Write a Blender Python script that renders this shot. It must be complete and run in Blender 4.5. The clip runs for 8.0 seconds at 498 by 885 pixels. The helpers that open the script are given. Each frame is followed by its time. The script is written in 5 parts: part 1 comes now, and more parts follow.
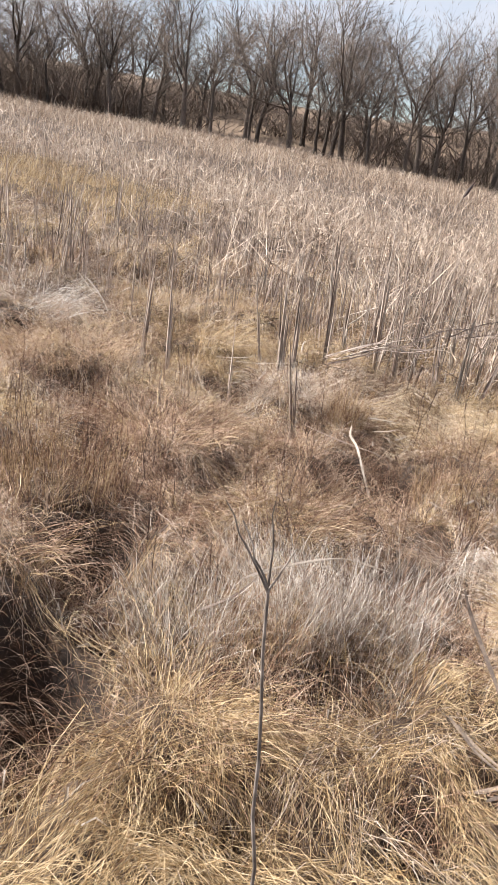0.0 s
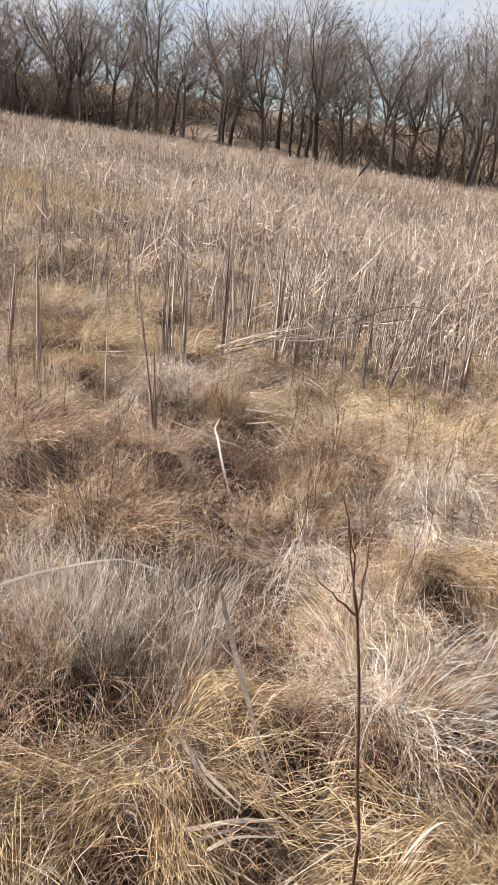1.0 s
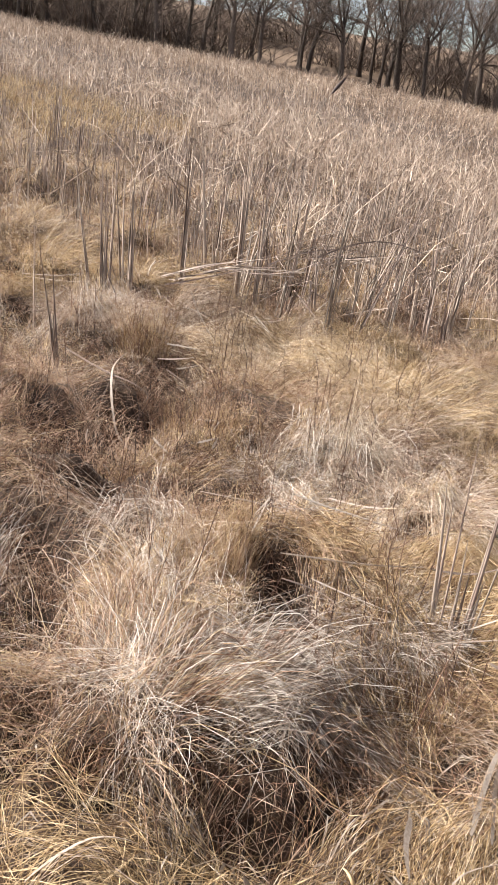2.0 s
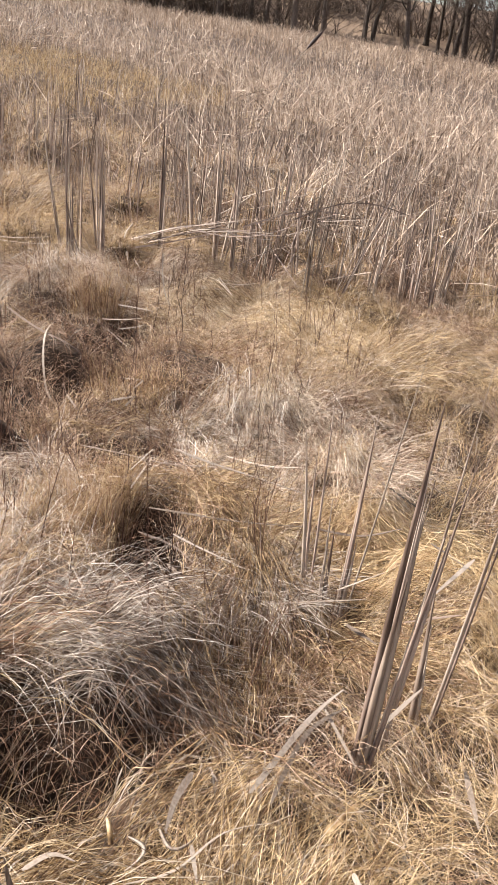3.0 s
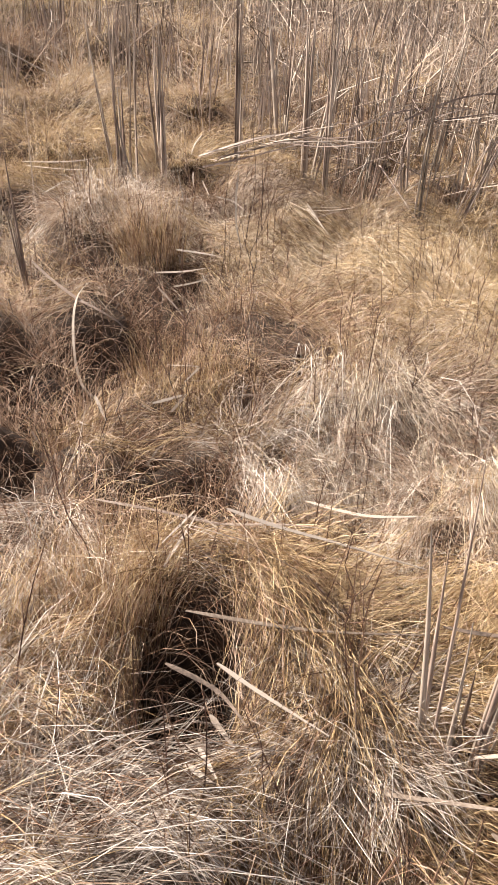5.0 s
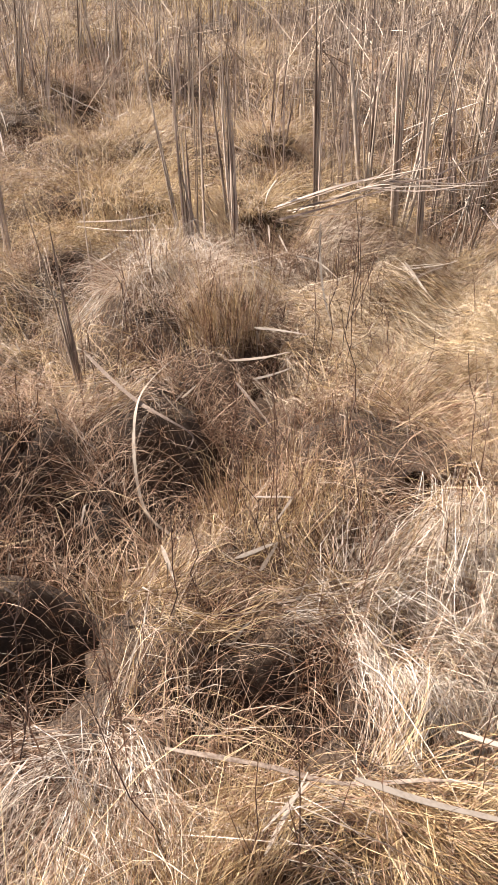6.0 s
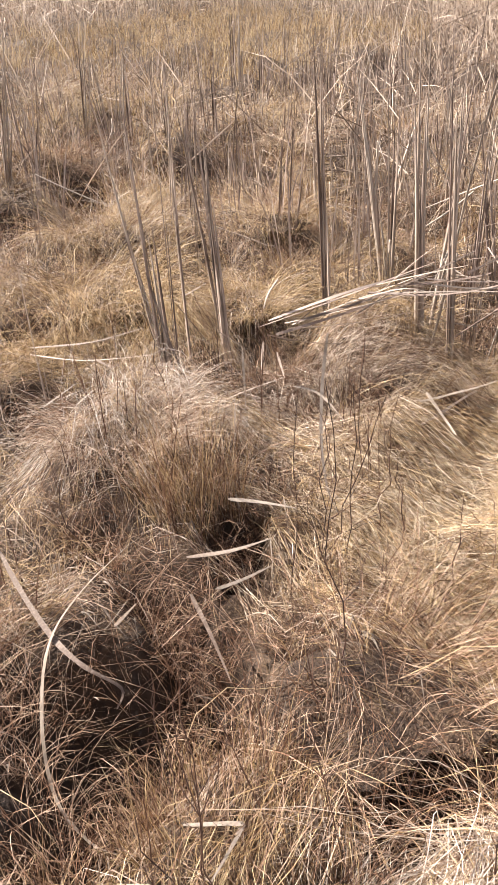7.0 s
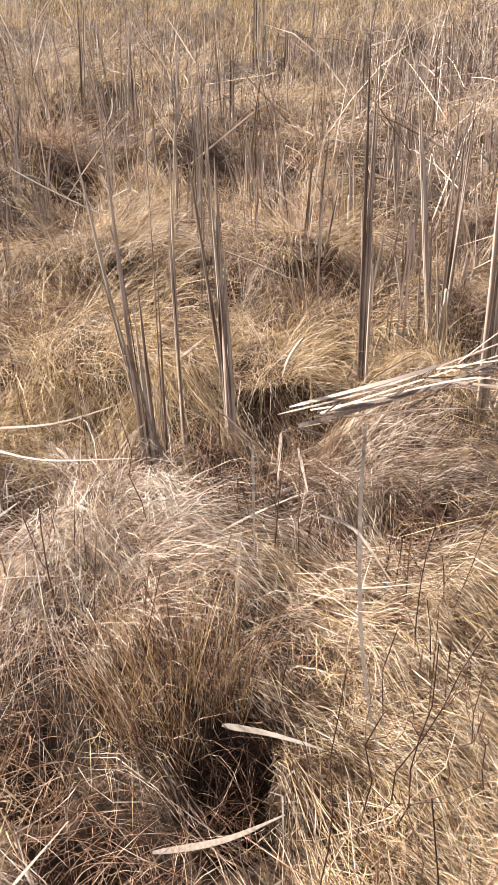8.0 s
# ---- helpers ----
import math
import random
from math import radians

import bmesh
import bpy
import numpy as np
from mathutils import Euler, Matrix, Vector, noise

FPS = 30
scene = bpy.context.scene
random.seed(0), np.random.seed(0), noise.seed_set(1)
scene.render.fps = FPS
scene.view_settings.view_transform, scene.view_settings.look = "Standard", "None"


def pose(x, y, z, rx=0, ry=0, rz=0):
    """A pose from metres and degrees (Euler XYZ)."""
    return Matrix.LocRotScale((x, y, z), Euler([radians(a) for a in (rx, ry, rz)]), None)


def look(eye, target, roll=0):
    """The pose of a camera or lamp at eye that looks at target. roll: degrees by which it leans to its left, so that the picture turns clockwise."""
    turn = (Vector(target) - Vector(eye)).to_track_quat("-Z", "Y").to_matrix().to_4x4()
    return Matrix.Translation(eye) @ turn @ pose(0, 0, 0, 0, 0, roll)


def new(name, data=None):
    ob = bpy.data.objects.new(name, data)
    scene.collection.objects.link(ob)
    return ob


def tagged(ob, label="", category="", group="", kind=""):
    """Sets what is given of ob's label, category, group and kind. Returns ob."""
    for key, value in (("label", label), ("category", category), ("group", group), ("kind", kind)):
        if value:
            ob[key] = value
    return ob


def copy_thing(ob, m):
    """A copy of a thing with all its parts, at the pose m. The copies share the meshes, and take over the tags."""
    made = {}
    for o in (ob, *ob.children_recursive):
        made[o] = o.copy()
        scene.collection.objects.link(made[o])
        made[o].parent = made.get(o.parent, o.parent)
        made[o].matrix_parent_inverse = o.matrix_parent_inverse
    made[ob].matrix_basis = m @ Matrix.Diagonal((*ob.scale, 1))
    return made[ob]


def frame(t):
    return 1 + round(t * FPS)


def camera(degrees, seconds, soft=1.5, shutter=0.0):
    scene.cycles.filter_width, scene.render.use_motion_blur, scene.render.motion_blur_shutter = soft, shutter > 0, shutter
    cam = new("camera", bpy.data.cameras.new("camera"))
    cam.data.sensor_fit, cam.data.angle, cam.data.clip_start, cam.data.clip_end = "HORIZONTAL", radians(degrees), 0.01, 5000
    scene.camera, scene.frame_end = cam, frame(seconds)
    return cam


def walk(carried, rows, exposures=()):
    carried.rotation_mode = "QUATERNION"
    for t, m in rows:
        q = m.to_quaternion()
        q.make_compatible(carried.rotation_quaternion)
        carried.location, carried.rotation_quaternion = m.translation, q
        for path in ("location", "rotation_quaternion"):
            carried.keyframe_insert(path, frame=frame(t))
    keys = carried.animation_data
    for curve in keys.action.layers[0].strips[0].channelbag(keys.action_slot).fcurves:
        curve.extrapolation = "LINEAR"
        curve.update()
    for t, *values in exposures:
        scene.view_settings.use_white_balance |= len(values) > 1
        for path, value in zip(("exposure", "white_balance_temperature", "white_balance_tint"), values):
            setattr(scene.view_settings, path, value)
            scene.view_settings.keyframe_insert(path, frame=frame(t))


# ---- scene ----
EXPO = 1.265
cam = camera(32.8, 8.0, soft=1.45)
PATH = [
    (0, (-0.026, 0.049, 1.58), (0.049, 1.943, 0.941), 7.4),
    (0.5, (0.326, 0.312, 1.544), (0.382, 2.21, 0.916), 6.3),
    (1, (0.759, 0.352, 1.49), (0.846, 2.25, 0.865), 5.5),
    (1.5, (1.264, 0.456, 1.525), (1.282, 2.314, 0.787), 6.3),
    (2, (1.646, 0.736, 1.482), (1.587, 2.577, 0.701), 7.4),
    (2.2, (1.752, 0.818, 1.504), (1.674, 2.653, 0.711), 8.2),
    (3.3, (2.408, 0.859, 1.41), (2.106, 2.619, 0.508), 3.7),
    (3.5, (2.411, 0.882, 1.377), (2.035, 2.598, 0.421), 1.9),
    (3.8, (2.41, 1.005, 1.294), (1.969, 2.666, 0.27), 0.6),
    (4, (2.396, 1.087, 1.281), (1.958, 2.732, 0.232), -0.7),
    (4.2, (2.354, 1.263, 1.273), (1.944, 2.91, 0.215), -0.8),
    (5.3, (2.109, 2.119, 1.384), (1.682, 3.746, 0.303), 2.9),
    (5.5, (2.051, 2.203, 1.397), (1.577, 3.815, 0.312), 1.8),
    (6, (1.881, 2.622, 1.328), (1.326, 4.236, 0.287), -1.4),
    (6.5, (1.798, 3.092, 1.3), (1.2, 4.739, 0.336), -3.4),
    (7, (1.847, 3.527, 1.353), (1.152, 5.142, 0.399), -4.9),
    (7.5, (1.803, 3.903, 1.332), (1.07, 5.483, 0.35), -5.2),
    (8, (1.476, 4.389, 1.357), (0.79, 5.972, 0.344), -2.0),
]
walk(cam, [(t, look(eye, target, roll)) for t, eye, target, roll in PATH], [(0, EXPO + 0.13, 6280, 10), (0.5, EXPO - 0.02, 6300, 10), (1.1, EXPO, 6350, 10), (1.6, EXPO + 0.07, 6450, 11), (2.2, EXPO + 0.02, 6560, 12), (3.5, EXPO + 0.07, 6720, 13), (4.2, EXPO + 0.10, 6800, 13), (5.5, EXPO + 0.11, 7030, 14), (6.5, EXPO + 0.30, 6870, 14), (7, EXPO + 0.27, 6800, 14), (7.5, EXPO + 0.40, 6680, 13), (8, EXPO + 0.30, 6800, 13)])


# ---------------------------------------------------------------- light
SUN_AZ, SUN_EL = -80.0, 44.0          # degrees left of the first view, above the horizon
world = bpy.data.worlds.new("sky")
scene.world = world
world.use_nodes = True
wt = world.node_tree
for n in list(wt.nodes):
    wt.nodes.remove(n)
w_out = wt.nodes.new("ShaderNodeOutputWorld")
w_bg = wt.nodes.new("ShaderNodeBackground")
w_sky = wt.nodes.new("ShaderNodeTexSky")
w_sky.sky_type = "NISHITA"
w_sky.sun_disc = False
w_sky.sun_elevation = radians(SUN_EL)
w_sky.sun_rotation = radians(SUN_AZ)
w_sky.dust_density = 0.6
w_sky.air_density = 1.0
w_co = wt.nodes.new("ShaderNodeTexCoord")
w_map = wt.nodes.new("ShaderNodeMapping")
w_map.inputs["Scale"].default_value = (1.0, 1.0, 3.5)
w_noise = wt.nodes.new("ShaderNodeTexNoise")
w_noise.inputs["Scale"].default_value = 2.2
w_noise.inputs["Detail"].default_value = 6.0
w_ramp = wt.nodes.new("ShaderNodeValToRGB")
w_ramp.color_ramp.elements[0].position = 0.33
w_ramp.color_ramp.elements[1].position = 0.6
w_mix = wt.nodes.new("ShaderNodeMix")
w_mix.data_type = "RGBA"
w_mix.inputs["B"].default_value = (5.3, 5.35, 5.75, 1.0)
w_bg.inputs["Strength"].default_value = 0.06
wt.links.new(w_co.outputs["Generated"], w_map.inputs["Vector"])
wt.links.new(w_map.outputs["Vector"], w_noise.inputs["Vector"])
wt.links.new(w_noise.outputs["Fac"], w_ramp.inputs["Fac"])
wt.links.new(w_ramp.outputs["Color"], w_mix.inputs["Factor"])
wt.links.new(w_sky.outputs["Color"], w_mix.inputs["A"])
wt.links.new(w_mix.outputs["Result"], w_bg.inputs["Color"])
wt.links.new(w_bg.outputs["Background"], w_out.inputs["Surface"])

sun = new("sun", bpy.data.lights.new("sun", "SUN"))
sun.data.energy = 5.0
sun.data.angle = radians(0.6)
sun.data.color = (1.0, 0.955, 0.89)
_az, _el = radians(SUN_AZ), radians(SUN_EL)
SUN_AT = Vector((math.sin(_az) * math.cos(_el), math.cos(_az) * math.cos(_el), math.sin(_el)))
sun.matrix_world = look(SUN_AT * 80, (0, 0, 0))


# ---------------------------------------------------------------- materials
def straw(name, dark, mid, light, patch=1.2, through_light=0.22, rough=0.6, grain=60.0, clump=13.0, lock=1.6, tuft=1.4, along=1.0):
    """A dead plant's surface: colour differs from blade to blade and in patches, with fine streaks."""
    m = bpy.data.materials.new(name)
    m.use_nodes = True
    t = m.node_tree
    bsdf = t.nodes["Principled BSDF"]
    out = t.nodes["Material Output"]
    geo = t.nodes.new("ShaderNodeNewGeometry")
    info = t.nodes.new("ShaderNodeObjectInfo")
    co = t.nodes.new("ShaderNodeTexCoord")
    big = t.nodes.new("ShaderNodeTexNoise")
    big.inputs["Scale"].default_value = patch
    big.inputs["Detail"].default_value = 3.0
    fine = t.nodes.new("ShaderNodeTexNoise")
    fine.inputs["Scale"].default_value = grain
    fine.inputs["Detail"].default_value = 3.0
    t.links.new(geo.outputs["Position"], big.inputs["Vector"])
    drawn = t.nodes.new("ShaderNodeVectorMath")
    drawn.operation = "MULTIPLY"
    drawn.inputs[1].default_value = (1.0, 1.0, along)
    t.links.new(co.outputs["Object"], drawn.inputs[0])
    t.links.new(drawn.outputs[0], fine.inputs["Vector"])
    add = t.nodes.new("ShaderNodeMath")
    add.operation = "ADD"
    add2 = t.nodes.new("ShaderNodeMath")
    add2.operation = "ADD"
    frac = t.nodes.new("ShaderNodeMath")
    frac.operation = "FRACT"
    t.links.new(geo.outputs["Random Per Island"], add.inputs[0])
    t.links.new(info.outputs["Random"], add.inputs[1])
    t.links.new(add.outputs[0], frac.inputs[0])
    sub = t.nodes.new("ShaderNodeMath")
    sub.operation = "MULTIPLY_ADD"
    sub.inputs[1].default_value = 1.3
    sub.inputs[2].default_value = -0.65
    t.links.new(big.outputs["Fac"], sub.inputs[0])
    part_of = t.nodes.new("ShaderNodeMath")
    part_of.operation = "MULTIPLY"
    part_of.inputs[1].default_value = 0.90
    t.links.new(frac.outputs[0], part_of.inputs[0])
    t.links.new(part_of.outputs[0], add2.inputs[0])
    t.links.new(sub.outputs[0], add2.inputs[1])
    add3 = t.nodes.new("ShaderNodeMath")
    add3.operation = "MULTIPLY_ADD"
    add3.inputs[1].default_value = 0.3 if along == 1.0 else 1.2
    t.links.new(fine.outputs["Fac"], add3.inputs[0])
    t.links.new(add2.outputs[0], add3.inputs[2])
    lockn = t.nodes.new("ShaderNodeTexNoise")
    lockn.inputs["Scale"].default_value = clump
    lockn.inputs["Detail"].default_value = 2.0
    t.links.new(geo.outputs["Position"], lockn.inputs["Vector"])
    add4 = t.nodes.new("ShaderNodeMath")
    add4.operation = "MULTIPLY_ADD"
    add4.inputs[1].default_value = lock
    t.links.new(lockn.outputs["Fac"], add4.inputs[0])
    t.links.new(add3.outputs[0], add4.inputs[2])
    tuftn = t.nodes.new("ShaderNodeTexNoise")
    tuftn.inputs["Scale"].default_value = clump * 3
    tuftn.inputs["Detail"].default_value = 1.0
    t.links.new(geo.outputs["Position"], tuftn.inputs["Vector"])
    add5 = t.nodes.new("ShaderNodeMath")
    add5.operation = "MULTIPLY_ADD"
    add5.inputs[1].default_value = tuft
    t.links.new(tuftn.outputs["Fac"], add5.inputs[0])
    t.links.new(add4.outputs[0], add5.inputs[2])
    off = t.nodes.new("ShaderNodeMath")
    off.operation = "SUBTRACT"
    off.inputs[1].default_value = (lock + tuft) / 2 + (0.04 if along == 1.0 else 0.5)
    t.links.new(add5.outputs[0], off.inputs[0])
    ramp = t.nodes.new("ShaderNodeValToRGB")
    e = ramp.color_ramp.elements
    e[0].position, e[0].color = 0.05, (*dark, 1)
    e[1].position, e[1].color = 0.95, (*light, 1)
    k = ramp.color_ramp.elements.new(0.5)
    k.color = (*mid, 1)
    t.links.new(off.outputs[0], ramp.inputs["Fac"])
    t.links.new(ramp.outputs["Color"], bsdf.inputs["Base Color"])
    bsdf.inputs["Roughness"].default_value = rough
    bsdf.inputs["Specular IOR Level"].default_value = 0.35
    if through_light > 0:
        tr = t.nodes.new("ShaderNodeBsdfTranslucent")
        mix = t.nodes.new("ShaderNodeMixShader")
        mix.inputs[0].default_value = through_light
        t.links.new(ramp.outputs["Color"], tr.inputs["Color"])
        t.links.new(bsdf.outputs["BSDF"], mix.inputs[1])
        t.links.new(tr.outputs["BSDF"], mix.inputs[2])
        t.links.new(mix.outputs["Shader"], out.inputs["Surface"])
    return m


def earth(name, a, b, c, scale, rough=0.8, bump=0.4):
    m = bpy.data.materials.new(name)
    m.use_nodes = True
    t = m.node_tree
    bsdf = t.nodes["Principled BSDF"]
    geo = t.nodes.new("ShaderNodeNewGeometry")
    n1 = t.nodes.new("ShaderNodeTexNoise")
    n1.inputs["Scale"].default_value = scale
    n1.inputs["Detail"].default_value = 8.0
    n2 = t.nodes.new("ShaderNodeTexNoise")
    n2.inputs["Scale"].default_value = scale * 14
    n2.inputs["Detail"].default_value = 4.0
    t.links.new(geo.outputs["Position"], n1.inputs["Vector"])
    t.links.new(geo.outputs["Position"], n2.inputs["Vector"])
    r = t.nodes.new("ShaderNodeMath")
    r.operation = "ADD"
    t.links.new(n1.outputs["Fac"], r.inputs[0])
    t.links.new(n2.outputs["Fac"], r.inputs[1])
    h = t.nodes.new("ShaderNodeMath")
    h.operation = "MULTIPLY"
    h.inputs[1].default_value = 0.5
    t.links.new(r.outputs[0], h.inputs[0])
    ramp = t.nodes.new("ShaderNodeValToRGB")
    e = ramp.color_ramp.elements
    e[0].position, e[0].color = 0.34, (*a, 1)
    e[1].position, e[1].color = 0.66, (*c, 1)
    ramp.color_ramp.elements.new(0.5).color = (*b, 1)
    t.links.new(h.outputs[0], ramp.inputs["Fac"])
    t.links.new(ramp.outputs["Color"], bsdf.inputs["Base Color"])
    bp = t.nodes.new("ShaderNodeBump")
    bp.inputs["Strength"].default_value = bump
    bp.inputs["Distance"].default_value = 0.03
    t.links.new(n2.outputs["Fac"], bp.inputs["Height"])
    t.links.new(bp.outputs["Normal"], bsdf.inputs["Normal"])
    bsdf.inputs["Roughness"].default_value = rough
    return m


GOLD = straw("golden_straw", (0.09, 0.046, 0.018), (0.425, 0.287, 0.142), (0.66, 0.51, 0.315))
STRAW = straw("pale_straw", (0.10, 0.058, 0.031), (0.46, 0.358, 0.250), (0.76, 0.65, 0.51))
GREY = straw("weathered_straw", (0.095, 0.053, 0.034), (0.415, 0.312, 0.236), (0.72, 0.615, 0.51))
SILVER = straw("silvery_straw", (0.13, 0.095, 0.075), (0.50, 0.43, 0.365), (0.80, 0.735, 0.66))
RUST = straw("russet_straw", (0.050, 0.019, 0.009), (0.255, 0.138, 0.080), (0.58, 0.42, 0.305))
SHOOT = straw("old_cattail_sheath", (0.10, 0.068, 0.052), (0.27, 0.200, 0.165), (0.48, 0.385, 0.32), patch=2.0, through_light=0.05, grain=160.0, clump=6.0, lock=0.7, tuft=0.3, along=0.03)
LEAF = straw("cattail_leaf", (0.14, 0.098, 0.075), (0.33, 0.260, 0.208), (0.48, 0.40, 0.332), patch=2.0, through_light=0.1, grain=140.0, clump=6.0, lock=0.8, tuft=0.3, along=0.03)
PALE = straw("bleached_leaf", (0.13, 0.095, 0.070), (0.255, 0.205, 0.162), (0.365, 0.308, 0.255), patch=2.0, through_light=0.1, grain=140.0, clump=6.0, lock=0.8, tuft=0.4, along=0.2)
DULL = straw("rotting_leaf", (0.05, 0.036, 0.027), (0.15, 0.11, 0.085), (0.30, 0.225, 0.165), patch=3.0, through_light=0.0, grain=120.0, clump=8.0, lock=0.9, tuft=0.5, along=0.3)
FAR = straw("reed_bed_straw", (0.12, 0.080, 0.055), (0.475, 0.356, 0.264), (0.73, 0.60, 0.485), patch=0.25, through_light=0.15, clump=3.0)
TOPS = straw("reed_tops", (0.10, 0.065, 0.042), (0.36, 0.25, 0.17), (0.56, 0.425, 0.31), patch=0.25, through_light=0.15, clump=3.0)
TWIG = straw("shrub_bark", (0.035, 0.02, 0.016), (0.085, 0.045, 0.034), (0.16, 0.09, 0.06), patch=3.0, through_light=0.0, rough=0.6)
STALK = straw("weed_stalk", (0.05, 0.024, 0.016), (0.13, 0.066, 0.045), (0.27, 0.16, 0.105), patch=3.0, through_light=0.0)
GREYBARK = straw("sapling_bark", (0.10, 0.08, 0.065), (0.20, 0.165, 0.14), (0.33, 0.28, 0.24), patch=6.0, through_light=0.0, rough=0.7)
BARK = straw("tree_bark", (0.035, 0.026, 0.020), (0.078, 0.059, 0.047), (0.14, 0.108, 0.088), patch=0.4, through_light=0.0, rough=0.85, grain=9.0)
FINE = straw("twig_bark", (0.05, 0.037, 0.029), (0.11, 0.082, 0.065), (0.19, 0.146, 0.118), patch=0.4, through_light=0.0, rough=0.85, grain=9.0)
BRUSH = straw("thicket_bark", (0.045, 0.031, 0.024), (0.11, 0.078, 0.06), (0.19, 0.14, 0.108), patch=0.3, through_light=0.0, rough=0.85, grain=9.0)
# soil and thatch toned darker to deepen the shade in hollows and gaps
SHADED_SOIL = earth("shaded_marsh_soil", (0.012, 0.007, 0.0045), (0.030, 0.017, 0.010), (0.055, 0.031, 0.016), 3.0, rough=0.95)
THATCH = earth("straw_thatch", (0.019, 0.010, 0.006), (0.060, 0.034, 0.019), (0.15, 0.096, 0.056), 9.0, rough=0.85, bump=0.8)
LITTER = earth("leaf_litter", (0.07, 0.045, 0.028), (0.145, 0.095, 0.060), (0.235, 0.165, 0.105), 0.35, rough=0.9)


# ---------------------------------------------------------------- the lie of the land
rng = np.random.default_rng(7)


def waves(x, y, size, seed, n=7):
    """Smooth noise of about -1 to 1 with features of that size in metres."""
    g = np.random.default_rng(seed)
    a = g.uniform(0, 2 * np.pi, n)
    k = 2 * np.pi / size * g.uniform(0.55, 1.5, n)
    p = g.uniform(0, 2 * np.pi, n)
    s = 0
    for i in range(n):
        s = s + np.sin(k[i] * (np.cos(a[i]) * x + np.sin(a[i]) * y) + p[i])
    return s / (n ** 0.5 * 1.1)


# tussocks: x, y, radius, height
GOLD_DOMES = [(1.36, 3.06, 0.19, 0.15), (-0.091, 2.024, 0.28, 0.15), (0.667, 2.187, 0.34, 0.2), (1.944, 3.555, 0.22, 0.11), (1.137, 3.926, 0.24, 0.13), (-0.246, 6.732, 0.38, 0.22), 
              (0.41, 7.014, 0.24, 0.15), (0.537, 7.518, 0.3, 0.18), (0.213, 7.95, 0.32, 0.18), (-0.675, 7.581, 0.36, 0.2), (-0.23, 8.677, 0.36, 0.2), 
              (1.073, 7.168, 0.26, 0.15), (1.735, 3.62, 0.24, 0.12), (2.483, 1.794, 0.45, 0.08), (2.342, 5.469, 0.5, 0.12)]
SWELLS = [(1.362, 5.974, 0.46, 0.1), (1.72, 5.639, 0.36, 0.08)]
STRAW_DOMES = [(1.50, 2.72, 0.34, 0.17)]
SILVER_DOMES = [(2.093, 3.182, 0.22, 0.12), (-1.662, 6.502, 0.48, 0.26)]
GREY_DOMES = [(2.003, 4.625, 0.42, 0.14), (0.466, 5.686, 0.28, 0.1), (1.2, 3.57, 0.28, 0.15), (0.331, 5.919, 0.27, 0.12), (1.688, 4.184, 0.3, 0.1), (2.35, 4.081, 0.3, 0.1)]
RUST_DOMES = [(1.283, 2.532, 0.33, 0.15), (0.469, 4.546, 0.3, 0.12), (-0.281, 4.414, 0.4, 0.15), (-1.106, 5.5, 0.48, 0.15), (0.349, 3.713, 0.34, 0.12), 
              (1.527, 4.88, 0.4, 0.12), (-0.803, 2.764, 0.35, 0.15)]
GREY_TUFTS = [(0.521, 2.677, 0.2, 0.48), (-0.066, 2.668, 0.16, 0.34), (0.24, 3.051, 0.15, 0.32), (0.673, 2.887, 0.13, 0.4), (0.359, 2.805, 0.14, 0.4)]
RUST_TUFTS = [(0.45, 2.50, 0.20, 0.22), (0.64, 2.60, 0.15, 0.24), (0.16, 2.72, 0.20, 0.20), (1.50, 3.22, 0.13, 0.34), (1.53, 3.36, 0.10, 0.30), (1.53, 3.08, 0.12, 0.30), (0.8, 5.512, 0.14, 0.4), (2.175, 2.853, 0.17, 0.22), (-0.708, 3.597, 0.28, 0.36), (1.473, 3.447, 0.18, 0.28), (1.607, 3.155, 0.13, 0.22), 
              (1.785, 3.179, 0.08, 0.18), (0.414, 2.488, 0.3, 0.24), (1.0, 4.211, 0.16, 0.28), (0.136, 8.771, 0.16, 0.4), (1.276, 4.543, 0.2, 0.25)]
# hollows: x, y, radius, depth; some only stand in for shade beside tufts
NEAR_HOLLOWS = [(-0.558, 2.145, 0.23, 0.34), (0.802, 3.259, 0.15, 0.22), (1.757, 2.314, 0.13, 0.17), (1.951, 2.511, 0.11, 0.16), (1.70, 3.28, 0.10, 0.32), 
                (1.76, 3.12, 0.10, 0.30), (0.304, 2.296, 0.08, 0.12), (0.547, 2.496, 0.15, 0.22), (0.33, 2.453, 0.1, 0.18), (0.974, 2.834, 0.09, 0.18), 
                (1.092, 2.682, 0.07, 0.13), (0.105, 2.41, 0.1, 0.12), (0.63, 1.862, 0.09, 0.12)]
MID_HOLLOWS = [(-0.509, 3.203, 0.2, 0.34), (1.636, 3.815, 0.12, 0.16), (0.91, 4.245, 0.15, 0.16), (0.954, 3.807, 0.165, 0.42), (1.505, 3.833, 0.13, 0.24), 
               (1.441, 3.59, 0.07, 0.14), (1.008, 4.512, 0.13, 0.22), (0.64, 4.381, 0.12, 0.18), (0.86, 4.705, 0.18, 0.26), (1.387, 3.892, 0.08, 0.14), 
               (1.574, 4.034, 0.06, 0.12), (1.746, 4.105, 0.07, 0.12), (1.868, 4.753, 0.07, 0.12), (0.588, 4.715, 0.08, 0.14), (-0.146, 4.503, 0.09, 0.14), 
               (0.946, 5.036, 0.07, 0.12), (1.108, 4.796, 0.12, 0.18), (1.386, 4.715, 0.08, 0.12), (1.693, 4.776, 0.1, 0.16), (1.592, 4.635, 0.06, 0.12)]
